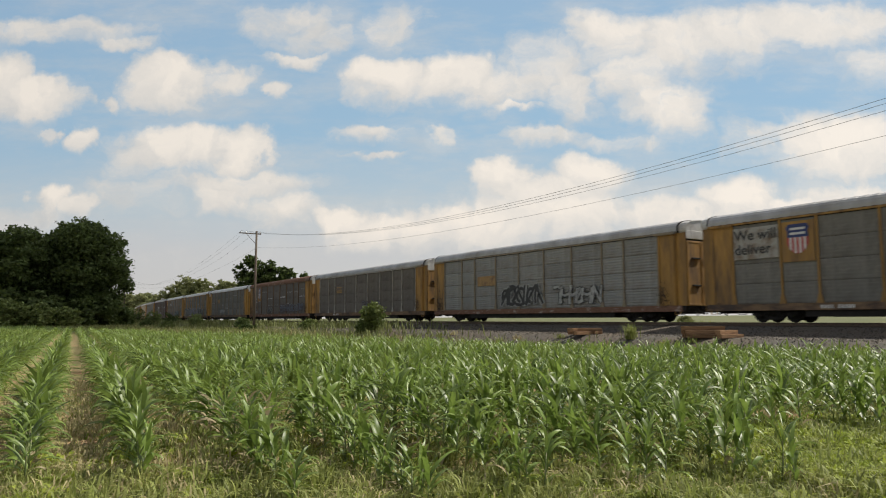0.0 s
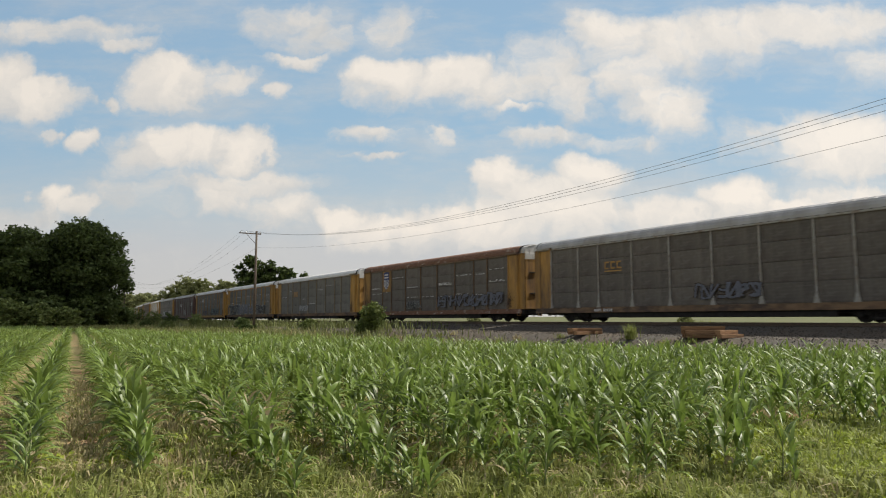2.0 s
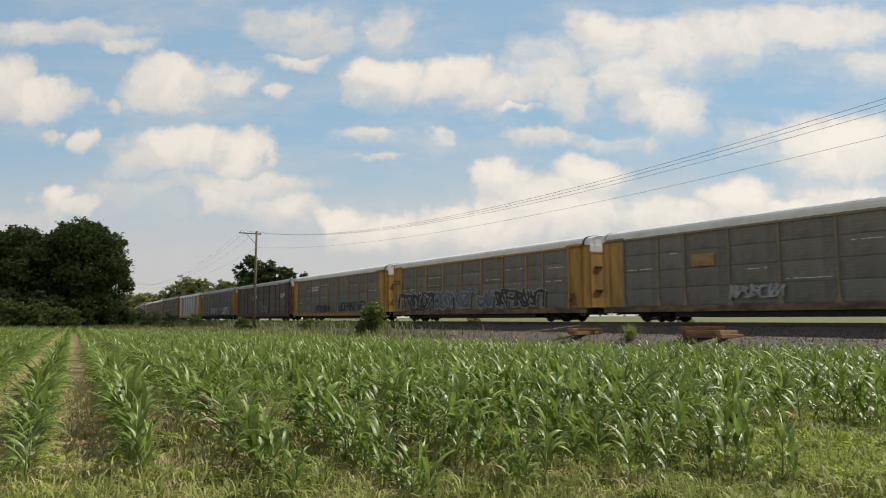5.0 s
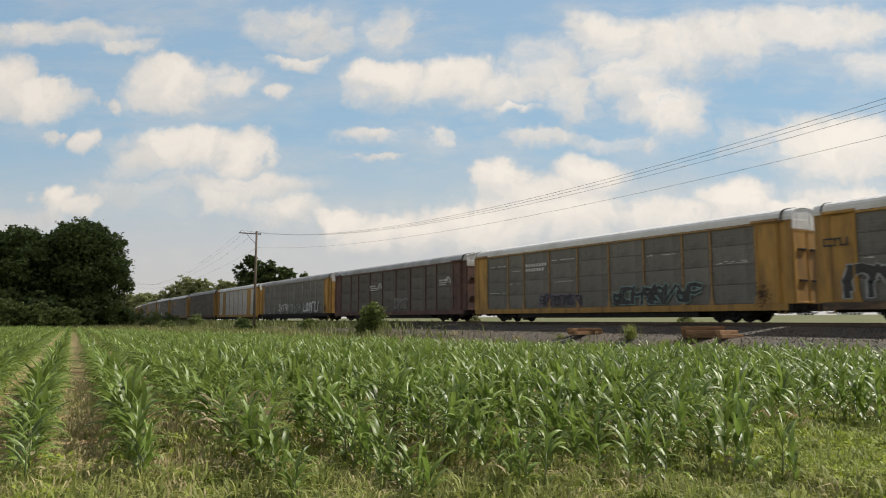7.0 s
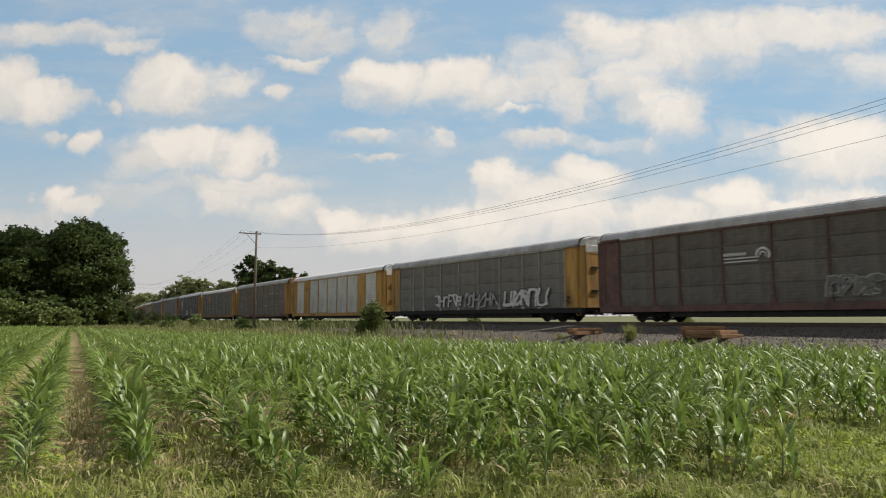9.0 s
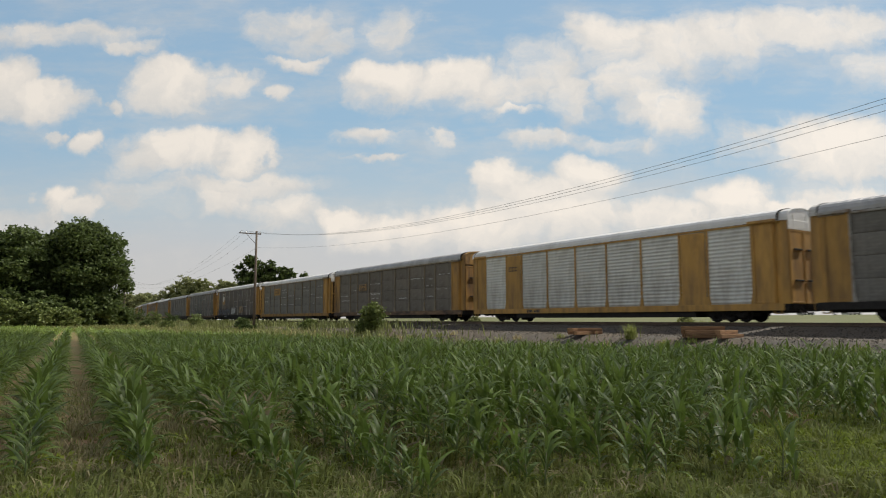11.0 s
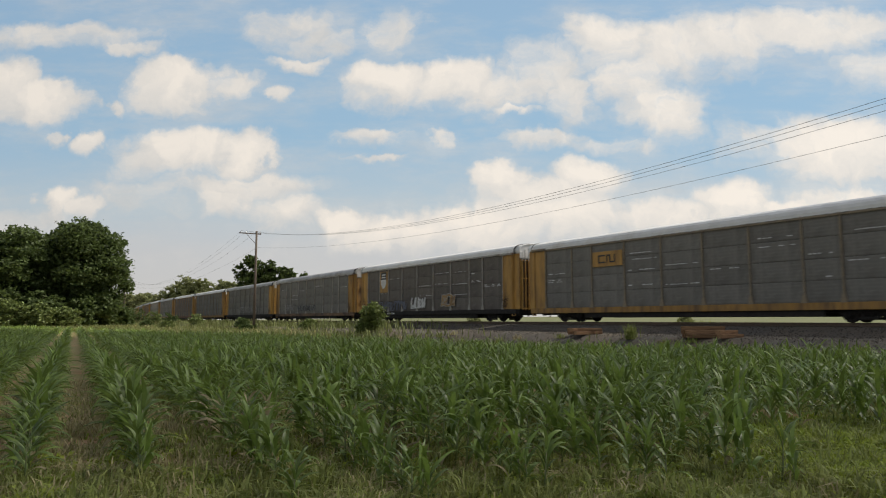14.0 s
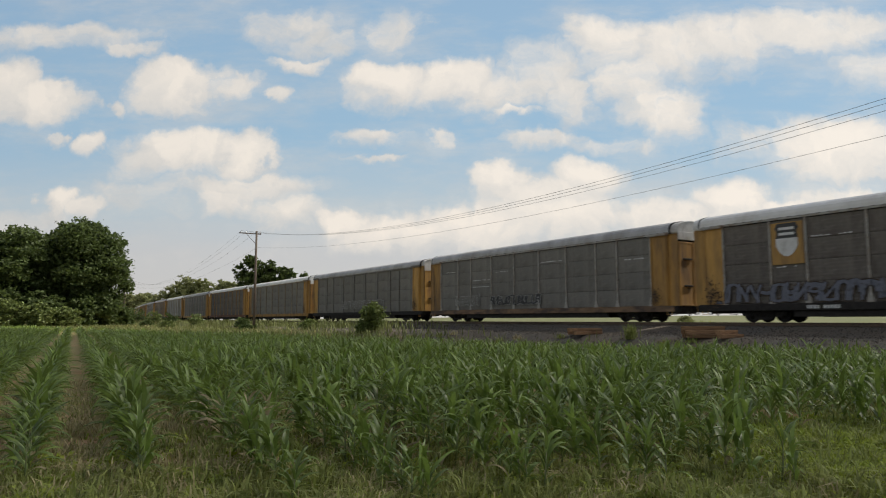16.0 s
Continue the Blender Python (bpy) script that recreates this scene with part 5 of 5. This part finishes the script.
def leaf_sheet(length, width, rise, droop, fold, segs, twist=0.0, wave=0.0, across=3):
    """An arching leaf along +x from the origin: rows of 2 or 3 vertices."""
    V = []
    x = z = 0.0
    ang = rise
    for i in range(segs + 1):
        f = i / segs
        w = width * (min(1.0, 0.45 + 2.2 * f) * (1 - f ** 2.4) + 0.03) * 0.5
        up = fold * w * (1 - f * 0.6)
        yy = wave * math.sin(f * 5.0) * length
        tw = twist * f
        c, s = math.cos(tw), math.sin(tw)
        if across == 3:
            V += [(x, yy - w * c, z + up - w * s), (x, yy, z), (x, yy + w * c, z + up + w * s)]
        else:
            V += [(x, yy - w * c, z - w * s), (x, yy + w * c, z + w * s)]
        ang -= droop / segs * (0.35 + 1.3 * f)
        x += math.cos(ang) * length / segs
        z += math.sin(ang) * length / segs
    n = across
    F = [(i * n + j, i * n + j + 1, (i + 1) * n + j + 1, (i + 1) * n + j) for i in range(segs) for j in range(n - 1)]
    return np.array(V), np.array(F)


def corn_leaves(rnd, tall, count, segs, across):
    """Leaves of one plant as (verts, faces) in the plant's space, from the lowest to the whorl."""
    out = []
    a0 = rnd.uniform(0, 6.28)
    for k in range(count):
        f = (k + 0.6) / count
        z0 = tall * (0.06 + 0.6 * f)
        length = tall * (0.36 + 0.25 * math.sin(math.pi * min(1, f * 0.9 + 0.1))) * rnd.uniform(0.7, 1.25)
        rise = radians(rnd.uniform(35, 72) + 20 * f)
        droop = radians(rnd.uniform(70, 190) * (1.1 - 0.65 * f))
        V, F = leaf_sheet(length, (0.062 if segs > 5 else 0.052) * rnd.uniform(0.7, 1.3) * (tall / 0.9) ** 0.5, rise, droop, 0.5, segs, rnd.uniform(-0.9, 0.9), rnd.uniform(-0.05, 0.05), across)
        a = a0 + math.pi * k + rnd.uniform(-0.55, 0.55)
        c, s = math.cos(a), math.sin(a)
        R = np.array(((c, s, 0), (-s, c, 0), (0, 0, 1)))
        out.append((V @ R + np.array((0, 0, z0)), F))
    return out


def corn_plant(seed, tall, leaves):
    """One plant with stalk and single leaves."""
    rnd = random.Random(seed)
    thing = tagged(new("corn_plant"), "young green corn plant with arching leaves", "corn plant", "corn plants of the near rows")
    b = Build().tube([(0, 0, -0.05), (0.008, 0, tall * 0.3), (0, 0.006, tall * 0.62)], [0.014, 0.012, 0.006], 7)
    part("stalk", b.mesh("stalk", STALK, smooth=True), thing)
    for k, (V, F) in enumerate(corn_leaves(rnd, tall, leaves, 7, 3)):
        dry = k == 0 and rnd.random() < 0.6
        me = mesh_of("leaf", V, F, (WITHERED if dry else CORN_PIECE,), smooth=True)
        part("leaf", me, thing, label="withered straw-coloured leaf" if dry else "")
    return thing


def template(seed, tall, count, segs, across):
    rnd = random.Random(seed)
    Vs, Fs, n = [], [], 0
    for V, F in corn_leaves(rnd, tall, count, segs, across):
        Vs.append(V)
        Fs.append(F + n)
        n += len(V)
    return np.concatenate(Vs), np.concatenate(Fs)


def corn_starts(x):
    """Depth at which the rows begin across the field."""
    return 6.7 if x < -2 else (6.0 + 0.12 * (x + 2) if x < 3.7 else 9.9)


def corn():
    rng = np.random.default_rng(7)
    pts = []
    for r in range(-150, 40):
        u = ROW_ZERO + r * ROW_GAP
        step = 0.165
        v = np.arange(2.0, 330.0, step)
        v = v + rng.uniform(-0.06, 0.06, len(v))
        keep = rng.uniform(size=len(v)) < np.where(v < 22, 0.95, np.where(v < 50, 0.8, np.where(v < 110, 0.6, 0.45)))
        v = v[keep]
        uu = u + rng.normal(0, 0.035, len(v))
        x = uu * ROW_SIDE[0] + v * ROW_DIR[0]
        y = uu * ROW_SIDE[1] + v * ROW_DIR[1]
        pts.append(np.stack([x, y], 1))
    P = np.concatenate(pts)
    x, y = P[:, 0], P[:, 1]
    off = FOOT - (x * SIDE[0] + y * SIDE[1])
    side = np.abs(x) < 0.8 * y + 5.0
    ok = side & (off > 10.8) & (x * 0.7455 + y * 0.6665 < 22.3 + 2.0 * np.clip(x / 9, 0, 1) + 0.5 * np.sin(y * 0.4)) & (y < 118)
    P = P[ok]
    start = np.array([corn_starts(a) for a in P[:, 0]]) + rng.uniform(-0.4, 0.5, len(P))
    P = P[P[:, 1] > start]
    bare = ((P[:, 0] + 2.55) / 0.55) ** 2 + ((P[:, 1] - 9.6) / 1.0) ** 2 < 1
    P = P[~bare]
    order = np.argsort(P[:, 1])
    P = P[order]
    Z = heights(P[:, 0], P[:, 1])
    near_n = 290
    models = [corn_plant(100 + k, 0.86 + 0.05 * (k % 4), 11 + k % 3) for k in range(9)]
    for i in range(near_n):
        x, y = P[i]
        k = 0.62 + 0.45 * min(1, max(0, (y - 6.2) / 2.6)) * rng.uniform(0.75, 1.1)
        k = min(k, 1.06)
        m = pose(x, y, Z[i] - 0.02, rng.uniform(-7, 7), rng.uniform(-7, 7), rng.uniform(0, 360)) @ Matrix.Diagonal((k, k, k, 1))
        src = models[i % 9]
        if i < 9:
            src.matrix_basis = m
        else:
            ob = copy_thing(src, m)
            ob.matrix_basis = m
    # a few scorched plants
    for i in range(6):
        x, y = -2.75 + 0.75 * rng.uniform(-0.6, 0.6), 9.4 + 1.6 * rng.uniform(-0.5, 0.5)
        rnd = random.Random(900 + i)
        ob = tagged(new("withered_corn_plant"), "withered pale brown corn plant among green rows", "corn plant", "withered corn plants")
        ob.matrix_basis = pose(x, y, height(x, y) - 0.02, rng.uniform(-12, 12), rng.uniform(-12, 12), 0)
        part("stalk", Build().tube([(0, 0, -0.05), (0.01, 0, 0.25), (0, 0.01, 0.5)], [0.013, 0.011, 0.005], 7).mesh("stalk", WITHERED), ob)
        for V, F in corn_leaves(rnd, 0.75, 8, 7, 3):
            part("leaf", mesh_of("leaf", V, F, (WITHERED,), smooth=True), ob)
    # the rest of the field
    P, Z = P[near_n:], Z[near_n:]
    for name, lo, hi, count, segs, across, mul, label in (("corn_rows", 0, 24, 12, 5, 3, 1.06, "dense rows of knee-high green corn"),
                                                          ("corn_rows", 24, 60, 11, 3, 2, 1.1, "dense rows of green corn towards the track"),
                                                          ("corn_rows", 60, 400, 9, 3, 2, 1.3, "far rows of green corn")):
        sel = (P[:, 1] >= lo) & (P[:, 1] < hi)
        Q, QZ = P[sel], Z[sel]
        temps = [template(300 + lo + k, 0.9, count, segs, across) for k in range(10)]
        which = rng.integers(0, 10, len(Q))
        Vs, Fs, n = [], [], 0
        for k, (V, F) in enumerate(temps):
            q, qz = Q[which == k], QZ[which == k]
            a = rng.uniform(0, 2 * np.pi, len(q))
            s = rng.uniform(0.78, 1.12, len(q)) * (1.0 if lo < 20 else 0.92)
            c, sn = np.cos(a) * s, np.sin(a) * s
            wide = mul
            X = q[:, :1] + (V[None, :, 0] * c[:, None] - V[None, :, 1] * sn[:, None]) * wide
            Y = q[:, 1:] + (V[None, :, 0] * sn[:, None] + V[None, :, 1] * c[:, None]) * wide
            W = qz[:, None] + V[None, :, 2] * s[:, None]
            A = np.stack([X, Y, W], 2).reshape(-1, 3)
            G = (F[None] + (np.arange(len(q)) * len(V))[:, None, None]).reshape(-1, 4) + n
            Vs.append(A)
            Fs.append(G)
            n += len(A)
        me = fast_mesh(name, np.concatenate(Vs), np.concatenate(Fs), (CORN,))
        me.polygons.foreach_set("use_smooth", [True] * len(me.polygons))
        tagged(new(name, me), label, "corn field", kind="stuff")


corn()


# ---- grass and weeds
def scatter(rng, n, x0, x1, y0, y1):
    return np.stack([rng.uniform(x0, x1, n), rng.uniform(y0, y1, n)], 1)


def meadow():
    rng = np.random.default_rng(11)

    def sown(name, P, length, width, lean, mat, label):
        z = heights(P[:, 0], P[:, 1])
        V, F = blades(rng, np.column_stack([P, z]), length, width, lean)
        tagged(new(name, fast_mesh(name, V, F, (mat,))), label, "grass", kind="stuff")

    P = scatter(rng, 190000, -11, 11, 4.0, 16)
    P = P[np.abs(P[:, 0]) < 0.75 * P[:, 1] + 3.0]
    clump = np.array([noise.noise(Vector((p[0] * 0.8, p[1] * 0.8, 0))) for p in P])
    P1 = P[clump + rng.uniform(-0.25, 0.25, len(P)) > -0.32]
    phase = ((P1 @ ROW_SIDE - ROW_ZERO) / ROW_GAP) % 1.0
    trodden = (np.abs(phase - 0.5) < 0.32) & (P1[:, 0] < -0.4) & (P1[:, 1] > 6.3)
    P1 = P1[~trodden | (rng.uniform(size=len(P1)) < 0.16)]
    sown("weedy_grass", P1[: len(P1) // 2 * 2], 0.11, 0.006, 0.9, BLADE, "short green grass and weeds at the field edge")
    P0 = scatter(rng, 30000, -6, 6, 4.0, 7.2)
    sown("weedy_grass", P0, 0.15, 0.007, 0.9, BLADE, "longer green grass along the field edge")
    in_patch = lambda P: ((P[:, 0] - 5.4) / 2.3) ** 2 + ((P[:, 1] - 8.0) / 3.0) ** 2 < 0.85
    Pb = scatter(rng, 26000, -14, 14, -9.0, 4.2)
    sown("weedy_grass", Pb, 0.13, 0.009, 0.9, BLADE, "short green grass on the headland")
    P2 = scatter(rng, 60000, -10, 10, 3.0, 18)
    c2 = np.array([noise.noise(Vector((p[0] * 0.9 + 9, p[1] * 0.9, 3))) for p in P2])
    sown("dry_grass", P2[(c2 > np.where(P2[:, 0] < 3.0, -0.3, 0.0)) & ~in_patch(P2)], 0.1, 0.006, 1.2, STRAW, "dry straw-coloured grass on the soil")
    def tufts(name, n, each, spread, x0, x1, y0, y1, length, width, lean, mat, label):
        C = scatter(rng, n, x0, x1, y0, y1)
        P = (C[:, None, :] + rng.normal(0, spread, (len(C), each, 2))).reshape(-1, 2)
        sown(name, P, length, width, lean, mat, label)

    tufts("weed_tufts", 420, 26, 0.07, -3.5, 7, 4.4, 10.5, 0.24, 0.011, 0.9, BLADE, "coarse green weed tufts between the corn")
    tufts("broadleaf_weeds", 230, 22, 0.09, -4.5, 7, 4.4, 9.5, 0.13, 0.024, 1.2, CLOVER, "broad-leaved weeds between the corn")
    tufts("dead_weeds", 300, 22, 0.12, -8, 3.5, 4.4, 13, 0.2, 0.009, 1.3, STRAW, "dead straw-coloured weeds on the soil")
    P3 = scatter(rng, 60000, 2.2, 9, 4.2, 11.5)
    d = ((P3[:, 0] - 5.4) / 2.3) ** 2 + ((P3[:, 1] - 8.0) / 3.0) ** 2
    sown("leafy_weeds", P3[d + rng.uniform(0, 0.5, len(P3)) < 1.1], 0.13, 0.016, 1.1, CLOVER, "bright green leafy weeds beside the corn")
    # rough grass between corn and track
    s, o = rng.uniform(24, 330, 170000), rng.uniform(-34, -4.4, 170000)
    Q = np.array([on_line(a, b)[:2] for a, b in zip(s, o)])
    c = Q[:, 0] * 0.7455 + Q[:, 1] * 0.6665
    patch = np.array([noise.noise(Vector((p[0] * 0.22, p[1] * 0.22, 0))) for p in Q])
    sparse = rng.uniform(size=len(Q)) < np.clip((s - 30) / 22, 0.06, 1) * np.clip(0.55 + patch, 0.1, 1)
    inside = (c > 22.8) & sparse & ((o < -9.0) | (s > 44 + rng.uniform(0, 8, len(s)))) & (Q[:, 0] > -0.66 * Q[:, 1]) & (Q[:, 1] < 250)
    Q, patch = Q[inside], patch[inside]
    dry = patch + rng.uniform(-0.5, 0.5, len(Q)) > 0.78
    sown("rough_grass", Q[~dry], 0.8, 0.031, 0.8, ROUGH, "tall rough grass along the railway bank")
    sown("dry_rough_grass", Q[dry], 0.9, 0.022, 0.6, STRAW, "tall dry grass along the railway bank")


meadow()


def shrub(s, off, r, tall, seed, label, mat=LEAF_LIGHT, leaves=2500, size=0.12):
    x, y, _ = on_line(s, off)
    return tree(x, y, lobes_of(seed, 6, r * 0.6, r * 0.6, tall * 0.3, tall * 0.8, r * 0.5), 0.05, label, mat, leaves, size, seed, "bush", "bushes along the bank", "bush")


shrub(49.6, -9.6, 1.25, 2.75, 81, "rounded grey-green bush on the railway bank", LEAF_LIGHT, 5200, 0.1)
shrub(50.6, -9.9, 0.9, 1.3, 82, "low green growth beside the bush on the bank", LEAF_LIGHT, 2600, 0.1)


def weed_clump(s, off, n, tall, seed, mat, label):
    rng = np.random.default_rng(seed)
    x, y, _ = on_line(s, off)
    P = np.column_stack([rng.normal(0, 0.16, n), rng.normal(0, 0.16, n), np.zeros(n)])
    V, F = blades(rng, P, tall, 0.016, 0.7)
    ob = tagged(new("weed_clump", fast_mesh("weed_clump", V, F, (mat,))), label, "weeds", "weed clumps on the ballast")
    ob.location = (x, y, height(x, y) - 0.02)


weed_clump(23.0, -9.1, 160, 0.75, 1, BLADE, "yellowish green weed clump on the ballast")
for k in range(16):
    weed_clump(9 + 2.3 * k + (k * 7 % 5) * 0.4, -9.3 - (k * 5 % 4) * 0.45, 50, 0.3 + 0.05 * (k % 4), 10 + k, BLADE if k % 3 else STRAW, "low weed tuft at the foot of the ballast")

for k in range(10):
    weed_clump(28.6 + 0.33 * k, 5.2 + 0.5 * (k % 3), 70, 0.75 + 0.08 * (k % 4), 40 + k, BLADE if k % 4 else ROUGH, "tall weeds on the far shoulder of the track")
# these bushes share the haze-paled leaf colour
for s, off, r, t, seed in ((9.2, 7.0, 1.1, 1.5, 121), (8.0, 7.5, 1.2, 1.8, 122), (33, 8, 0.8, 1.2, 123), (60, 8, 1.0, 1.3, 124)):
    shrub(s, off, r, t, seed, "pale green bush beyond the track", LEAF_HAZED, 3000, 0.11)

for k, (s, off, r, t) in enumerate(((84, -10, 1.2, 1.6), (112, -9.5, 1.6, 1.9), (135, -9.5, 2.0, 2.2), (160, -9, 2.4, 2.8), (190, -9, 3.0, 3.6), (64, -9.2, 0.9, 1.0), (75, -12, 1.1, 1.2), (215, -9, 3.4, 4.6),
                                    (245, -9, 3.6, 5.2), (100, -16, 1.5, 1.4), (126, -15, 1.6, 1.7))):
    shrub(s, off, r, t, 83 + k, "low scrub along the railway bank", LEAF_LIGHT if k % 2 else LEAF_DARK)


# ---- timber on the ballast
def tie_stack(s, off, n, spin, label, seed):
    rnd = random.Random(seed)
    x, y, h = on_line(s, off)
    g = height(x, y)
    placed = []
    k = 0
    for layer, count in n:
        for i in range(count):
            ob = tagged(new("railway_tie", cached(("loose_tie",), lambda: Build().box(-0.92, 0.92, -0.115, 0.115, 0, 0.17, 0.014).mesh("railway_tie", TIMBER))),
                        label, "railway tie", "discarded ties on the ballast")
            ob.matrix_basis = pose(x - 0.1 * layer, y + (i - count / 2) * 0.27, g + 0.01 + 0.172 * layer, 0, 0, spin + rnd.uniform(-1, 1) * (5 if spin < 0 else 22))


tie_stack(19.3, -8.4, ((0, 4), (1, 3), (2, 1)), -15, "reddish-brown discarded railway tie in a stack", 1)
tie_stack(18.35, -8.2, ((0, 2), (1, 1)), 50, "dark broken railway tie beside a stack", 3)
tie_stack(26.8, -8.4, ((0, 3), (1, 2)), 18, "splintered brown railway tie in a loose heap", 2)


def loose_stones():
    """Gravel that lies on the near slope of the bank."""
    rng = np.random.default_rng(21)
    n = 12000
    s, o = rng.uniform(-4, 62, n), -rng.uniform(1.9, 10.6, n)
    Q = np.array([on_line(a, b)[:2] for a, b in zip(s, o)])
    z = heights(Q[:, 0], Q[:, 1])
    r = rng.uniform(0.02, 0.05, n)
    base = np.array(((1, 0, 0), (0, 1, 0), (-1, 0, 0), (0, -1, 0), (0.5, 0.5, 0.8), (-0.5, 0.5, 0.8), (-0.5, -0.5, 0.8), (0.5, -0.5, 0.8)), float)
    V = base[None] * r[:, None, None] * rng.uniform(0.6, 1.4, (n, 8, 3))
    V += np.column_stack([Q, z + 0.004])[:, None, :]
    quads = np.array(((0, 1, 5, 4), (1, 2, 6, 5), (2, 3, 7, 6), (3, 0, 4, 7), (4, 5, 6, 7)))
    F = (quads[None] + (np.arange(n) * 8)[:, None, None]).reshape(-1, 4)
    tagged(new("gravel", fast_mesh("gravel", V.reshape(-1, 3), F, (PEBBLE,))), "loose grey ballast stones on the railway bank", "gravel", kind="stuff")


loose_stones()

# ---- small white buildings far beyond the track
PLASTER = grain("white_siding", (0.7, 0.7, 0.68), (0.78, 0.78, 0.76), 1.0, 0.7, bump=0.1)
SLATE = grain("grey_roofing", (0.2, 0.2, 0.21), (0.28, 0.28, 0.29), 1.0, 0.8, bump=0.2)


def far_house(x, y, w, d, h, label):
    g = EYE + 2.0
    thing = tagged(new("house"), label, "house", "houses beyond the meadow")
    thing.location = (x, y, g)
    part("wall", Build().box(-w / 2, w / 2, -d / 2, d / 2, 0, h, 0.02).mesh("wall", PLASTER), thing)
    b = Build()
    e = 0.4
    b.add([(-w / 2 - e, -d / 2 - e, h), (w / 2 + e, -d / 2 - e, h), (w / 2 + e, 0, h + d * 0.28), (-w / 2 - e, 0, h + d * 0.28), (-w / 2 - e, d / 2 + e, h), (w / 2 + e, d / 2 + e, h)],
          [(0, 1, 2, 3), (3, 2, 5, 4), (0, 3, 4), (1, 5, 2), (0, 4, 5, 1)])
    part("roof", b.mesh("roof", SLATE), thing)
    for q in (-0.3, 0.0, 0.3):
        part("window", Build().box(-0.5, 0.5, -0.05, 0.05, 0, 1.1, 0.01).mesh("window", BLACK_PAINT), thing, pose(q * w, -d / 2, h * 0.35))


for x, y, w, d, h in ((215, 360, 7, 6, 1.3), (192, 362, 6, 6, 1.2), (232, 358, 5, 6, 1.3), (250, 362, 7, 6, 1.4), (66, 370, 6, 5, 1.0)):
    far_house(x, y, w, d, h, "low white building far beyond the meadow")


# ---- what moves
CLOUD_ONE = shade_cloud(3, 75, 62, 22, "white cumulus cloud high above the trees")
CLOUD_TWO = shade_cloud(8, 70, 80, 20, "long white cumulus cloud high above the corn field")
CLOUD_UP = 420.0


def over(x, y):
    """The place at cloud height whose shade falls at x, y."""
    k = CLOUD_UP / SUN_WAY.z
    return x + SUN_WAY.x * k, y + SUN_WAY.y * k, CLOUD_UP


# the train falls a little behind an even pace, then gains on it: seconds, metres
DRIFT = ((0.0, 2.0, 4.0, 6.5, 9.0, 11.0, 13.0, 14.5, 16.0), (-0.12, 0.0, 0.09, 0.23, 0.3, 0.2, 0.0, -0.2, -0.55))


def motions():
    for k, car in enumerate(CARS):
        rows = []
        for i in range(33):
            t = 0.5 * i
            s = FIRST_S + PITCH_CARS * (k - 1.5) - SPEED * t + float(np.interp(t, *DRIFT))
            xa, ya, _ = on_line(s + 9.9)
            xb, yb, _ = on_line(s - 9.9)
            rows.append((t, pose((xa + xb) / 2, (ya + yb) / 2, RAIL, 0, 0, math.degrees(math.atan2(yb - ya, xb - xa)))))
        walk(car, rows)
    walk(BACKDROP, [(0.0, pose(0, SKY_FAR, EYE)), (16.0, pose(0, SKY_FAR * 1.02, EYE))])
    walk(CLOUD_ONE, [(0.0, pose(*over(-85, 125))), (7.0, pose(*over(-105, 138))), (9.0, pose(*over(-135, 160))), (12.0, pose(*over(-210, 215))), (16.0, pose(*over(-320, 290)))])

    def ahead(n):
        return pose(*over(n * SIDE[0] + 15 * AWAY[0], n * SIDE[1] + 15 * AWAY[1]), 0, 0, math.degrees(TURN))
    walk(CLOUD_TWO, [(0.0, ahead(-260)), (8.9, ahead(-98)), (11.2, ahead(-46)), (12.5, ahead(-43)), (16.0, ahead(-38))])


motions()
